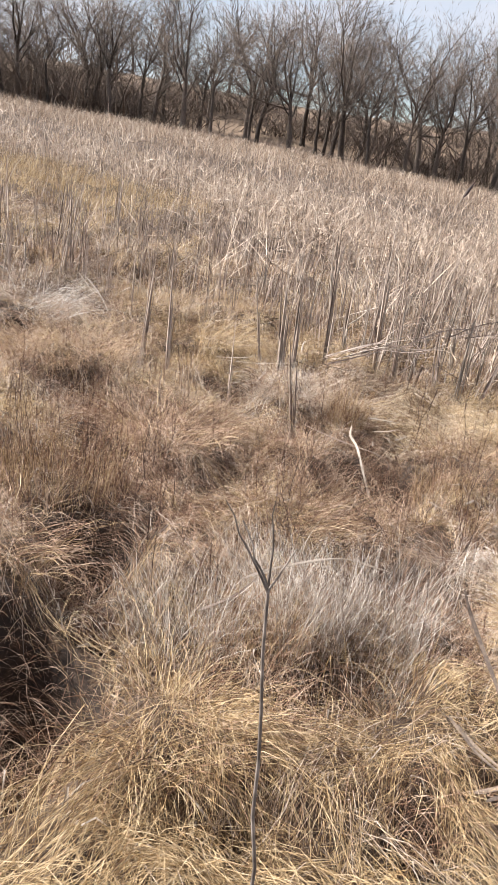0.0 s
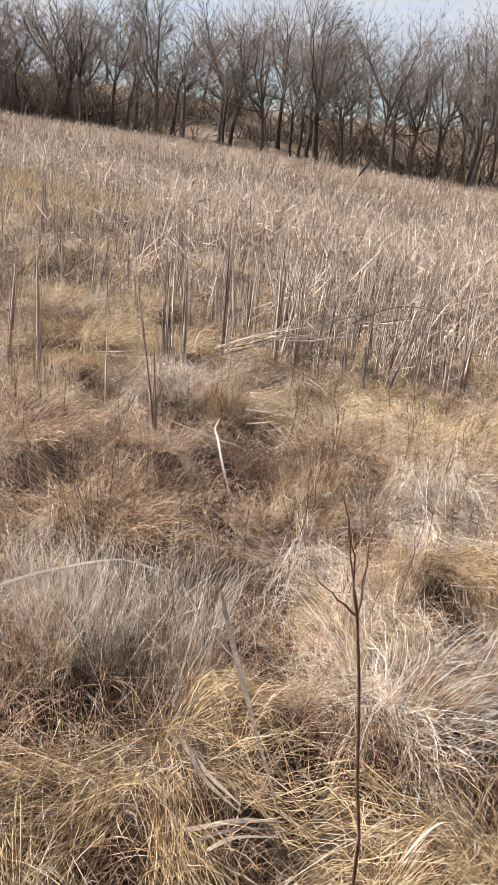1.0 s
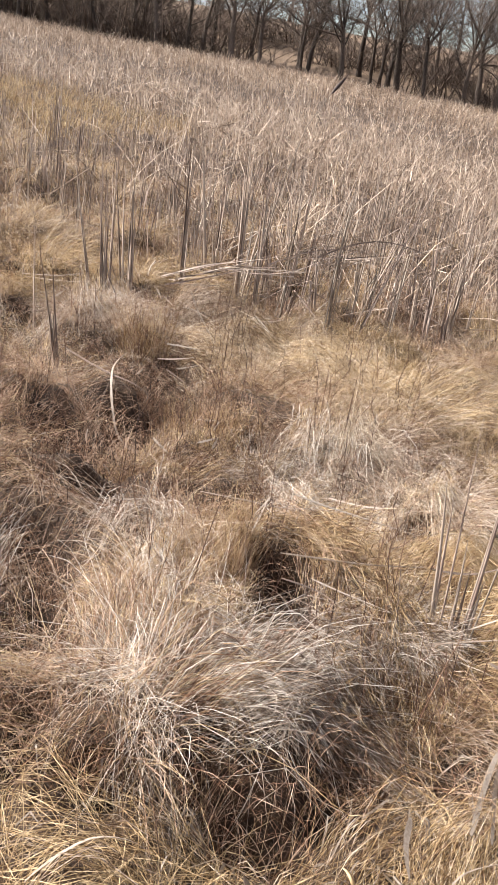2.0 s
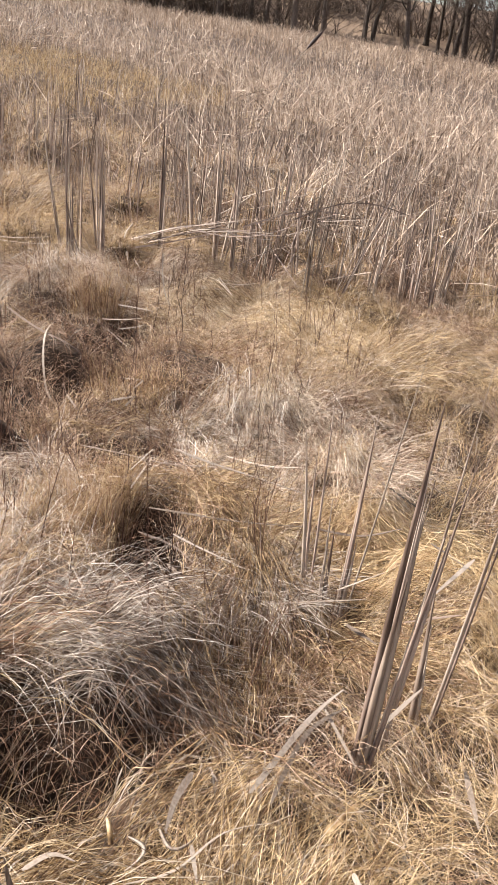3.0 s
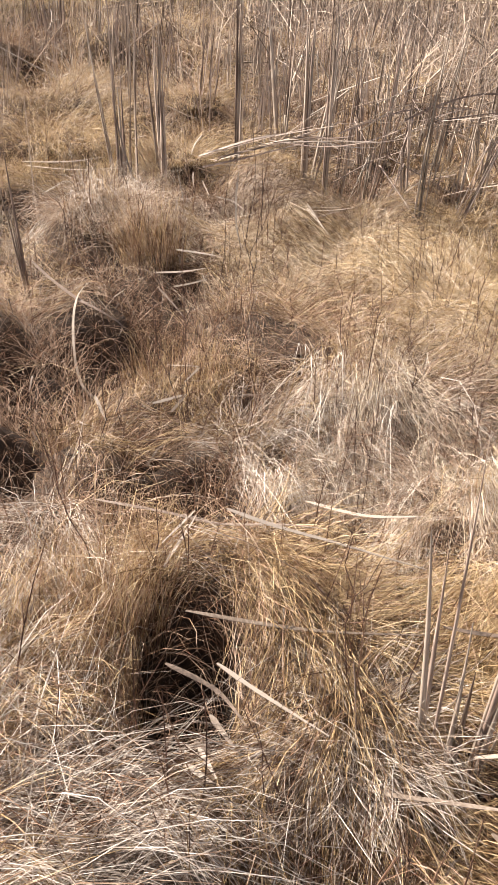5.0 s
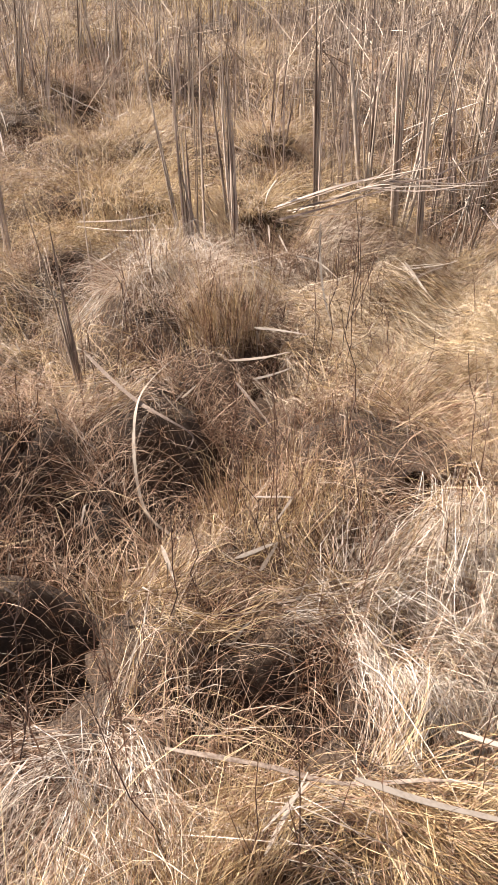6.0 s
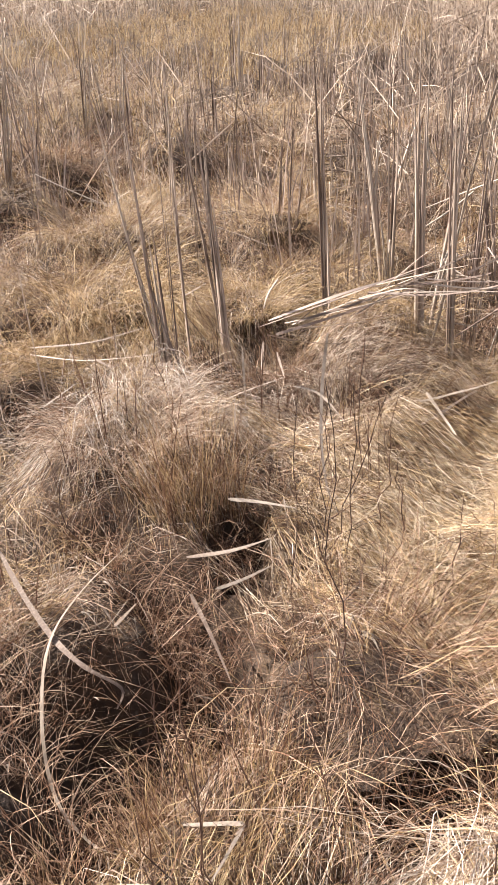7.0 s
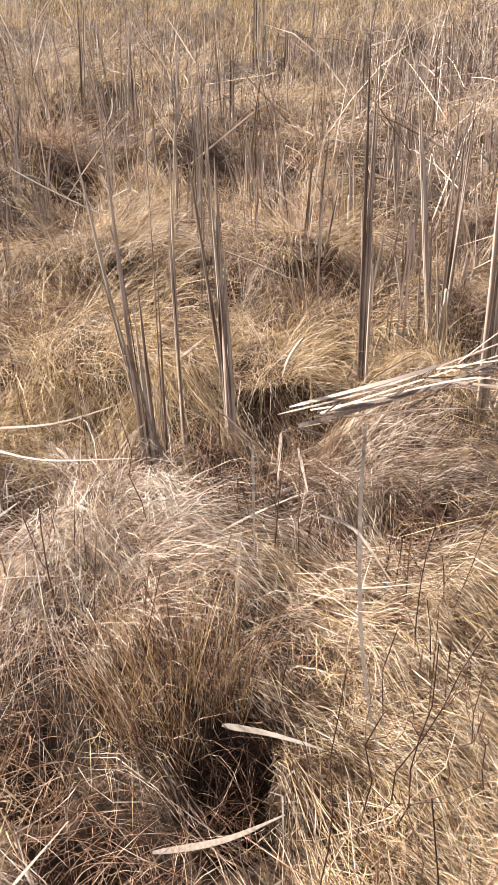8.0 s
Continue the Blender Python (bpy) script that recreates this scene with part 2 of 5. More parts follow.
FAR_HOLLOWS = [(0.996, 5.356, 0.065, 0.24), (0.125, 5.89, 0.13, 0.26), (1.153, 6.338, 0.09, 0.14), (0.605, 6.323, 0.08, 0.14), (0.562, 5.277, 0.08, 0.12), 
               (0.932, 5.201, 0.05, 0.12), (0.79, 5.152, 0.1, 0.17), (0.886, 5.112, 0.07, 0.15), (0.144, 8.476, 0.22, 0.16), (-1.71, 6.165, 0.25, 0.2), 
               (0.518, 6.39, 0.07, 0.12)]

_g = np.random.default_rng(17)
MORE_HOLLOWS = [(1.03, 2.21, 0.07, 0.20), (0.90, 2.62, 0.08, 0.20), (1.57, 3.10, 0.05, 0.15), (1.40, 3.22, 0.05, 0.14), (1.03, 5.0, 0.10, 0.2), (1.15, 4.76, 0.11, 0.22), (0.93, 5.47, 0.07, 0.25), (1.09, 6.48, 0.06, 0.16), (-1.13, 7.61, 0.16, 0.22), (-0.06, 5.93, 0.12, 0.20), (-1.4, 7.75, 0.18, 0.22), (0.67, 4.19, 0.12, 0.2),
                (2.38, 3.26, 0.06, 0.15), (1.11, 2.36, 0.07, 0.15), (1.56, 2.42, 0.07, 0.15), (-0.44, 6.5, 0.13, 0.22), (-0.19, 2.15, 0.08, 0.2), (-0.52, 1.92, 0.13, 0.26), (-0.60, 2.32, 0.14, 0.28)]
HOLLOWS = NEAR_HOLLOWS + MID_HOLLOWS + FAR_HOLLOWS
# pits strewn at random, added as dark shade pockets between tussocks
HOLLOWS += [(_g.uniform(-1.6, 3.0), _g.uniform(1.4, 8.5), _g.uniform(0.045, 0.085), _g.uniform(0.09, 0.15)) for _ in range(120)]
HOLLOWS += [(_g.uniform(-2.4, 2.0), _g.uniform(7.0, 9.3), _g.uniform(0.08, 0.18), _g.uniform(0.16, 0.26)) for _ in range(42)]
HOLLOWS = [q for q in HOLLOWS if not (1.1 < q[0] < 2.3 and 5.3 < q[1] < 6.3 or 1.85 < q[0] < 2.6 and 2.85 < q[1] < 3.75 or q[0] < 0.45 and q[1] < 1.95)] + MORE_HOLLOWS


def plane(x, y):
    xs = np.where(np.asarray(x) > 0, 24 * np.tanh(np.asarray(x) / 24), 70 * np.tanh(np.asarray(x) / 70))
    ys = 90 * np.tanh(np.asarray(y) / 90)
    far = np.clip(np.asarray(y) - 10, 0, 55) / 55
    return -0.0945 * xs * (1 - 0.25 * far) + 1.35 * far + 0.0074 * ys - 0.05 + (6.2 + 0.055 * np.clip(np.asarray(x), 0, 40)) / (1 + np.exp(-(np.asarray(y) - 88) / 7.0)) + 0.2 * np.clip((np.asarray(y) - 20) / 20, 0, 1) + 0.25 * waves(np.asarray(x), np.asarray(y), 60, 5) * np.clip((np.asarray(y) - 12) / 40, 0, 1)


def mat_height(x, y):
    """The surface on which the matted grass lies, hollows left out."""
    z = plane(x, y) + 0.052 * waves(x, y, 0.75, 11) + 0.034 * waves(x, y, 0.33, 12) + 0.11 * waves(x, y, 1.3, 13) * np.clip((y - 7.0) / 1.5, 0, 1) * np.clip((24 - y) / 8, 0, 1)
    for dx, dy, r, h in GOLD_DOMES + SWELLS + STRAW_DOMES + SILVER_DOMES + GREY_DOMES + RUST_DOMES:
        z = z + 0.75 * h * np.exp(-(((x - dx) ** 2 + (y - dy) ** 2) / (r * 0.75) ** 2) ** 1.3)
    return z


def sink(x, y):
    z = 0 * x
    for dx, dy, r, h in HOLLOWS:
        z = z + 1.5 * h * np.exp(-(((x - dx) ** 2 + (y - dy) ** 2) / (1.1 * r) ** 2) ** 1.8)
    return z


def soil_height(x, y):
    return mat_height(x, y) - sink(x, y) - 0.03


# ---------------------------------------------------------------- mesh tools
def mesh_of(name, verts, faces, material, smooth=True):
    """A mesh from arrays of corners and of four-cornered or three-cornered faces."""
    me = bpy.data.meshes.new(name)
    n, k = faces.shape
    me.vertices.add(len(verts))
    me.vertices.foreach_set("co", np.ascontiguousarray(verts, dtype=np.float32).ravel())
    me.loops.add(n * k)
    me.loops.foreach_set("vertex_index", np.ascontiguousarray(faces, dtype=np.int32).ravel())
    me.polygons.add(n)
    me.polygons.foreach_set("loop_start", np.arange(0, n * k, k, dtype=np.int32))
    me.polygons.foreach_set("loop_total", np.full(n, k, dtype=np.int32))
    me.polygons.foreach_set("use_smooth", np.full(n, smooth, dtype=bool))
    me.update(calc_edges=True)
    me.materials.append(material)
    return me


def unit(v):
    return v / np.maximum(np.linalg.norm(v, axis=-1, keepdims=True), 1e-9)


def ribbons(lines, width, roll, taper):
    """Blades along lines (n, k, 3): corners and faces. roll turns each blade about itself."""
    n, k, _ = lines.shape
    tan = unit(np.gradient(lines, axis=1))
    ref = np.zeros_like(tan)
    ref[..., 2] = 1.0
    ref[..., 0] = 0.13
    side = unit(np.cross(tan, ref))
    up = unit(np.cross(side, tan))
    r = roll[:, None, None]
    across = side * np.cos(r) + up * np.sin(r)
    w = (width[:, None] * taper[None, :])[..., None] * 0.5
    v = np.stack((lines - across * w, lines + across * w), axis=2).reshape(-1, 3)
    b = (np.arange(n) * k * 2)[:, None] + (np.arange(k - 1) * 2)[None, :]
    b = b.ravel()
    f = np.stack((b, b + 1, b + 3, b + 2), axis=1)
    return v, f


def tubes(lines, radii, sides):
    """Round stems along lines (n, k, 3) with radii (n, k)."""
    n, k, _ = lines.shape
    tan = unit(np.gradient(lines, axis=1))
    ref = np.zeros_like(tan)
    ref[..., 0], ref[..., 1] = 0.83, 0.56
    a = unit(np.cross(tan, ref))
    b = np.cross(tan, a)
    ang = np.arange(sides) * 2 * np.pi / sides
    ring = a[:, :, None, :] * np.cos(ang)[:, None] + b[:, :, None, :] * np.sin(ang)[:, None]
    v = (lines[:, :, None, :] + ring * radii[:, :, None, None]).reshape(-1, 3)
    base = (np.arange(n) * k * sides)[:, None, None] + (np.arange(k - 1) * sides)[None, :, None]
    j = np.arange(sides)
    j2 = (j + 1) % sides
    f = np.stack((base + j, base + j2, base + sides + j2, base + sides + j), axis=-1).reshape(-1, 4)
    return v, f


def part(name, mesh, parent, label=""):
    ob = new(name, mesh)
    ob.parent = parent
    return tagged(ob, label) if label else ob


def empty(name, x, y, z):
    ob = new(name)
    ob.empty_display_size = 0.05
    ob.matrix_world = Matrix.Translation((x, y, z))
    return ob


def arcs(root, heading, lean, length, bend, k, sway=None):
    """Lines that start at root, rise at lean from the upright towards heading, and bend over by that angle on the way."""
    n = len(root)
    s = np.linspace(0, 1, k)
    ang = lean[:, None] + bend[:, None] * s[None, :] ** 1.3
    hd = heading[:, None] + (0 if sway is None else sway[:, None] * s[None, :])
    step = (length / (k - 1))[:, None]
    d = np.stack((np.sin(ang) * np.cos(hd), np.sin(ang) * np.sin(hd), np.cos(ang)), axis=-1) * step[..., None]
    p = np.concatenate((np.zeros((n, 1, 3)), np.cumsum(d[:, :-1], axis=1)), axis=1)
    return root[:, None, :] + p


BLADE = {5: np.array([0.8, 1.0, 0.95, 0.7, 0.15]), 6: np.array([0.8, 1.0, 1.0, 0.85, 0.6, 0.1]), 4: np.array([0.9, 1.0, 0.8, 0.15]), 3: np.array([1.0, 0.9, 0.2])}


# ---------------------------------------------------------------- ground
def grid_sheet(name, xs, ys, material, label):
    gx, gy = np.meshgrid(xs, ys)
    gz = soil_height(gx, gy)
    v = np.stack((gx, gy, gz), axis=-1).reshape(-1, 3)
    nx = len(xs)
    i = (np.arange(len(ys) - 1) * nx)[:, None] + np.arange(nx - 1)[None, :]
    i = i.ravel()
    f = np.stack((i, i + 1, i + 1 + nx, i + nx), axis=1)
    return tagged(new(name, mesh_of(name, v, f, material)), label, "ground", kind="structure")


def spread(stops):
    return np.unique(np.concatenate([np.arange(a, b, s) for a, b, s in stops]))


XS = spread([(-1500, -200, 130), (-200, -60, 20), (-60, -8, 2.0), (-8, -2.6, 0.3), (-2.6, 4.2, 0.055), (4.2, 9, 0.3), (9, 60, 2.0), (60, 200, 20), (200, 1501, 130)])
YS = spread([(-1500, -200, 130), (-200, -20, 15), (-20, 0, 1.0), (0, 9.5, 0.055), (9.5, 20, 0.3), (20, 100, 2.0), (100, 300, 20), (300, 1501, 120)])
ground = grid_sheet("ground", XS, YS, SHADED_SOIL, "wet marsh soil with hollows between grass tussocks, darkened for their shade")
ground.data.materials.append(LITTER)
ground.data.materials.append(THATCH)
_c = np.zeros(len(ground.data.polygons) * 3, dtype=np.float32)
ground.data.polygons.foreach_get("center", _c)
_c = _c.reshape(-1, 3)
# hollows take the darkest soil, so part of their shade is painted in
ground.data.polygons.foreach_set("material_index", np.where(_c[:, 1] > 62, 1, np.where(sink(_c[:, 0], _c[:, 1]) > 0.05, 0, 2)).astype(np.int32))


# ---------------------------------------------------------------- matted grass
def flow(x, y):
    """The way in which the dead grass is combed over: mostly to the right and towards the path."""
    a = -0.45 + 1.4 * waves(x, y, 1.7, 21) + 0.5 * waves(x, y, 0.7, 22)
    ux, uy = np.cos(a), np.sin(a)
    for dx, dy, r, h in GOLD_DOMES + STRAW_DOMES + SILVER_DOMES + GREY_DOMES + RUST_DOMES:
        q = 2.2 * np.exp(-((x - dx) ** 2 + (y - dy) ** 2) / (r * 0.9) ** 2) / r
        ux, uy = ux + q * (x - dx), uy + q * (y - dy)
    w = laid(x, y)
    turn = -0.25 - 0.5 * np.clip(x - 1.3, 0, 1)
    return np.arctan2(uy * (1 - w) + 3 * w * np.sin(turn), ux * (1 - w) + 3 * w * np.cos(turn))


def laid(x, y):
    """Where one long mat lies combed flat beside the tuft."""
    return np.exp(-((x - 1.52) ** 2 / 0.42 + (y - 5.88) ** 2 / 0.36) ** 2)


def lying(n, x, y, k, lmin, lmax, wmin, wmax, lift, lock=1, combed=0.68):
    """Blades that lie on the mat and follow it, in locks of a few that bend together, most combed one way, the rest tangled across."""
    who = np.arange(n) // lock
    m = who[-1] + 1 if n else 0
    x, y = x[:m][who] + rng.normal(0, 0.018, n) * (lock > 1), y[:m][who] + rng.normal(0, 0.018, n) * (lock > 1)
    fl = flow(x, y)
    th = fl + np.where(rng.uniform(0, 1, m) < combed, rng.normal(0, 0.34, m), rng.normal(0, 1.6, m))[who] + rng.normal(0, 0.17, n)
    length = rng.uniform(lmin, lmax, m)[who] * rng.uniform(0.45, 1.15, n)
    turn = rng.normal(0, 0.55, m)[who] + rng.normal(0, 0.35, n)
    s = np.linspace(0, 1, k)
    wave = rng.normal(0, 0.22, n)[:, None] * np.sin(rng.uniform(3, 8, n)[:, None] * s + rng.uniform(0, 6.3, n)[:, None])
    a = th[:, None] + turn[:, None] * s + wave
    step = (length / (k - 1))[:, None]
    dx = np.concatenate((np.zeros((n, 1)), np.cumsum(np.cos(a[:, :-1]) * step, 1)), 1)
    dy = np.concatenate((np.zeros((n, 1)), np.cumsum(np.sin(a[:, :-1]) * step, 1)), 1)
    px, py = x[:, None] + dx, y[:, None] + dy
    rise = (rng.gamma(1.6, lift / 1.6, m)[who] * rng.uniform(0.4, 1.3, n))[:, None] * np.sin(np.pi * s[None, :] ** 0.75) ** 0.8
    layer = rng.uniform(-0.02, 0.03, n)[:, None] + rng.normal(0, 0.03, n)[:, None] * s[None, :]
    z = mat_height(px, py) - 0.45 * sink(px, py) + rise + layer
    lines = np.stack((px, py, z), axis=-1)
    deep = sink(px, py).max(axis=1)
    ok = (deep < 0.13) | ((rng.uniform(0, 1, n) < 0.2) & (deep < 0.36))
    lines = lines[ok]
    n = len(lines)
    return ribbons(lines, rng.uniform(wmin, wmax, n), rng.normal(0, 0.9, n), BLADE[k])


def standing(n, x, y, k, lmin, lmax, wmin, wmax):
    """Thin blades that stand and bow over."""
    z = soil_height(x, y)
    root = np.stack((x, y, z), axis=-1)
    heading = flow(x, y) + rng.normal(0, 1.3, n)
    lines = arcs(root, heading, np.abs(rng.normal(0.1, 0.25, n)), rng.uniform(lmin, lmax, n), rng.gamma(2.5, 0.42, n), k, rng.normal(0, 0.4, n))
    return ribbons(lines, rng.uniform(wmin, wmax, n), rng.uniform(0, np.pi, n), BLADE[k])


def scatter(n, x0, x1, y0, y1, power=1.0):
    """Points over a stretch of the plan, denser at its near end where power is over 1."""
    u = rng.uniform(0, 1, n) ** power
    y = y0 + (y1 - y0) * u
    x = rng.uniform(x0, x1, n)
    return x, y


def tint(x, y):
    """Which kind of grass grows where: 0 golden, 1 weathered, 2 russet."""
    v = waves(x, y, 1.6, 31) + 0.5 * waves(x, y, 0.5, 32) + rng.normal(0, 0.85, len(x))
    gold = np.exp(-((x - 2.4) ** 2 / 0.9 + (y - 1.6) ** 2 / 0.5)) + np.exp(-((x - 2.2) ** 2 / 1.2 + (y - 5.9) ** 2 / 0.8)) + np.exp(-((y - 1.7) ** 2 / 0.3))
    v = v - 1.45 * gold - 1.2 * np.exp(-((x - 0.2) ** 2 / 0.9 + (y - 1.9) ** 2 / 0.35))
    v = v + 1.3 * np.exp(-((x - 0.75) ** 2 / 0.3 + (y - 4.2) ** 2 / 0.35)) + 0.7 * np.exp(-((x + 0.5) ** 2 / 0.8 + (y - 4.3) ** 2 / 1.6))
    v = v + 1.4 * np.exp(-((x - 1.58) ** 2 / 0.12 + (y - 3.12) ** 2 / 0.12))
    v = v + 1.2 * np.exp(-((x - 1.02) ** 2 / 0.08 + (y - 3.25) ** 2 / 0.25))
    v = v - 1.4 * np.exp(-((x - 1.38) ** 2 / 0.05 + (y - 3.05) ** 2 / 0.02)) + 1.2 * np.exp(-((x - 1.1) ** 2 / 0.05 + (y - 4.85) ** 2 / 0.1))
    return np.where(v < -0.25, 0, np.where(v < 0.55, 1, 2))


def sheet_of_grass(name, label, verts_faces, material):
    vs, fs, o = [], [], 0
    for v, f in verts_faces:
        vs.append(v)
        fs.append(f + o)
        o += len(v)
    me = mesh_of(name, np.concatenate(vs), np.concatenate(fs), material)
    return tagged(new(name, me), label, "grass", kind="stuff")


GRASSES = [("golden_grass", "golden dead sedge grass matted over the wet ground", GOLD),
           ("weathered_grass", "pale grey-brown dead grass lying in combed mats", GREY),
           ("russet_grass", "russet-brown dead grass tangled between the tussocks", RUST)]
NEAR = (-2.2, 3.8, 0.9, 9.2)
lx, ly = scatter(135000, *NEAR, 1.15)
keep = (rng.uniform(0, 1, len(lx)) > 5 * sink(lx, ly)) & (lx > -0.3 - 0.37 * ly) & (lx < 2.4 + 0.24 * ly)
lx, ly = lx[keep], ly[keep]
sx, sy = scatter(56000, *NEAR, 1.1)
keep = (rng.uniform(0, 1, len(sx)) > 3 * sink(sx, sy)) & (waves(sx, sy, 0.7, 41) > -0.1) & (rng.uniform(0, 1, len(sx)) > 1.2 * laid(sx, sy)) & (sx > -0.3 - 0.37 * sy) & (sx < 2.4 + 0.24 * sy)
sx, sy = sx[keep], sy[keep]
lt, st = tint(lx, ly), tint(sx, sy)
for i, (gname, glabel, gmat) in enumerate(GRASSES):
    a, b = lt == i, st == i
    sheet_of_grass(gname, glabel, [
        lying(a.sum(), lx[a], ly[a], 6, 0.16, 0.58, 0.0007, 0.0020, 0.045, 9),
        lying(a.sum() // 7, lx[a], ly[a], 5, 0.08, 0.34, 0.0007, 0.0018, 0.06),
        standing(b.sum(), sx[b], sy[b], 5, 0.08, 0.30, 0.0006, 0.0017)], gmat)

# long mats combed one way
for x0, x1, y0, y1, n, gmat, glabel in ((0.81, 2.37, 5.2, 6.55, 6500, STRAW, "long pale straw combed flat beside a tuft"), (0.95, 2.4, 5.2, 6.5, 3500, GOLD, "golden grass combed through paler straw"), (1.5, 2.9, 1.35, 2.15, 2200, STRAW, "pale straw pressed flat among golden grass"), (1.5, 2.9, 1.35, 2.15, 2400, GOLD, "long golden grass pressed flat in front of a hollow"),
                                        (1.12, 1.58, 3.2, 3.72, 1900, SILVER, "silvery straw combed over a low mound"), (1.42, 2.05, 3.75, 4.40, 2400, SILVER, "bleached straw combed between dark tufts"), (1.30, 1.90, 2.45, 3.02, 2500, SILVER, "silvery straw combed down towards a hollow"), (1.77, 2.67, 2.87, 3.9, 4200, GOLD, "golden grass slumped round broken cattail shoots"), (0.15, 0.65, 5.65, 6.2, 1300, SILVER, "silvery straw combed beside a wet hollow"), (-0.73, 0.37, 6.25, 7.15, 2600, GOLD, "golden grass combed over rounded mounds"),
                                        (0.56, 1.31, 6.08, 6.88, 2200, GREY, "pale straw combed under broken leaves"), (1.6, 2.45, 3.9, 4.85, 2000, SILVER, "silvery straw combed over a low mound"), (1.6, 2.45, 3.9, 4.85, 2300, STRAW, "pale straw combed through silvery straw")):
    n = n * 7 // 4
    cx, cy = scatter(n, x0, x1, y0, y1)
    ex = np.minimum(np.minimum(cx - x0, x1 - cx), np.minimum(cy - y0, y1 - cy)) / 0.2
    keep = (rng.uniform(0, 1, n) < ex) & (rng.uniform(0, 1, n) > 6 * sink(cx, cy))
    cx, cy = cx[keep], cy[keep]
    sheet_of_grass("combed_grass", glabel, [lying(len(cx), cx, cy, 6, 0.28, 0.7, 0.0007, 0.0020, 0.05, 12, 0.92)], gmat)

# blades that hang over the rims of the hollows
hang = []
for dx, dy, r, h in HOLLOWS:
    n = int(1500 * r)
    a = rng.uniform(0, 2 * np.pi, n)
    q = r * rng.uniform(0.7, 1.35, n)
    hx, hy = dx + q * np.cos(a), dy + q * np.sin(a)
    root = np.stack((hx, hy, mat_height(hx, hy) - 0.6 * sink(hx, hy)), axis=-1)
    lines = arcs(root, a + np.pi + rng.normal(0, 0.9, n), rng.uniform(0.2, 1.0, n), rng.uniform(0.10, 0.32, n), rng.uniform(0.8, 2.0, n), 6, rng.normal(0, 0.9, n))
    hang.append(ribbons(lines, rng.uniform(0.0008, 0.0019, n), rng.normal(0, 0.9, n), BLADE[6]))
sheet_of_grass("hanging_grass", "brown dead grass drooping over the rims of wet hollows", hang, RUST)

# short broken bits lying on top
fx, fy = scatter(9000, *NEAR)
keep = np.abs(fx - 0.75) < 0.8 + 0.36 * fy
fx, fy = fx[keep], fy[keep]
sheet_of_grass("straw_litter", "short bleached bits of broken straw on the mats",
               [lying(len(fx), fx, fy, 3, 0.03, 0.14, 0.003, 0.007, 0.03)], PALE)

wx, wy = scatter(420, 1.4, 2.9, 1.3, 2.4)
sheet_of_grass("straw_litter", "broad flattened bits of pale cattail leaf on golden straw",
               [lying(len(wx), wx, wy, 4, 0.05, 0.20, 0.004, 0.009, 0.03)], PALE)


# rougher grass round about
ox, oy = scatter(26000, -7, 9, -4, 9.5)
keep = ~((ox > -0.2 - 0.37 * oy) & (ox < 2.3 + 0.24 * oy) & (oy > 1.0))
ox, oy = ox[keep], oy[keep]
ot = tint(ox, oy)
for i, (gname, glabel, gmat) in enumerate(GRASSES):
    a = ot == i
    h = a.sum() // 2
    sheet_of_grass(gname, glabel, [standing(a.sum() - h, ox[a][h:], oy[a][h:], 3, 0.15, 0.4, 0.003, 0.008),
                                   lying(h, ox[a][:h], oy[a][:h], 4, 0.3, 0.8, 0.006, 0.014, 0.08, 6)], gmat)


def gold_patch(x, y):
    return ((x + 3.7) / 2.9) ** 2 + ((y - 16.8) / 4.4) ** 2 + 0.35 * waves(x, y, 2.5, 52) < 1


mx, my = scatter(62000, -15, 12, 8.6, 32, 2.0)
keep = (np.abs(mx) < 2.2 + 0.42 * my) & (waves(mx, my, 0.8, 43) + 0.5 * waves(mx, my, 0.3, 44) > -0.35)
mx, my = mx[keep], my[keep]
mt = np.where((gold_patch(mx, my) | (my < 11.5)) & (rng.uniform(0, 1, len(mx)) < 0.40), 0, tint(mx, my))
gx, gy = scatter(16000, -7.6, -0.2, 11.8, 22.0, 1.0)
keep = gold_patch(gx, gy)
gx, gy = gx[keep], gy[keep]
sheet_of_grass("golden_grass", "golden dead grass in an open patch between the reeds", [standing(len(gx), gx, gy, 4, 0.14, 0.40, 0.002, 0.006)], GOLD)
mt = np.where(rng.uniform(0, 1, len(mx)) < 0.25, 1, mt)
for i, (gname, glabel, gmat) in enumerate(GRASSES):
    a = mt == i
    h = a.sum() // 2
    sheet_of_grass(gname, glabel, [standing(a.sum(), mx[a], my[a], 4, 0.12, 0.42, 0.0018, 0.0050),
                                   lying(h, mx[a][:h], my[a][:h], 4, 0.2, 0.55, 0.0018, 0.0050, 0.10, 6)], gmat)


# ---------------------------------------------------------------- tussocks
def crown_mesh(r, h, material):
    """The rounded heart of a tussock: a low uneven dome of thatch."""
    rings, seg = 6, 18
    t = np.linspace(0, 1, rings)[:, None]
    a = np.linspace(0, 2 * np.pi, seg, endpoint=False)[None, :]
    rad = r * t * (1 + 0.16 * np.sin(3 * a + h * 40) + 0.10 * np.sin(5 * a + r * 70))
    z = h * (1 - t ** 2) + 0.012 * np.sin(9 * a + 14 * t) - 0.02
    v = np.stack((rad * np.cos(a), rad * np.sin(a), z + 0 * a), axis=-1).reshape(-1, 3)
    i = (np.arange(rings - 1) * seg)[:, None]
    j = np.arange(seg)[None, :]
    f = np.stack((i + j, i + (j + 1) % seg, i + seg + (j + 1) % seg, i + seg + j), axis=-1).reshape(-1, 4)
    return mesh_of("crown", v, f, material)


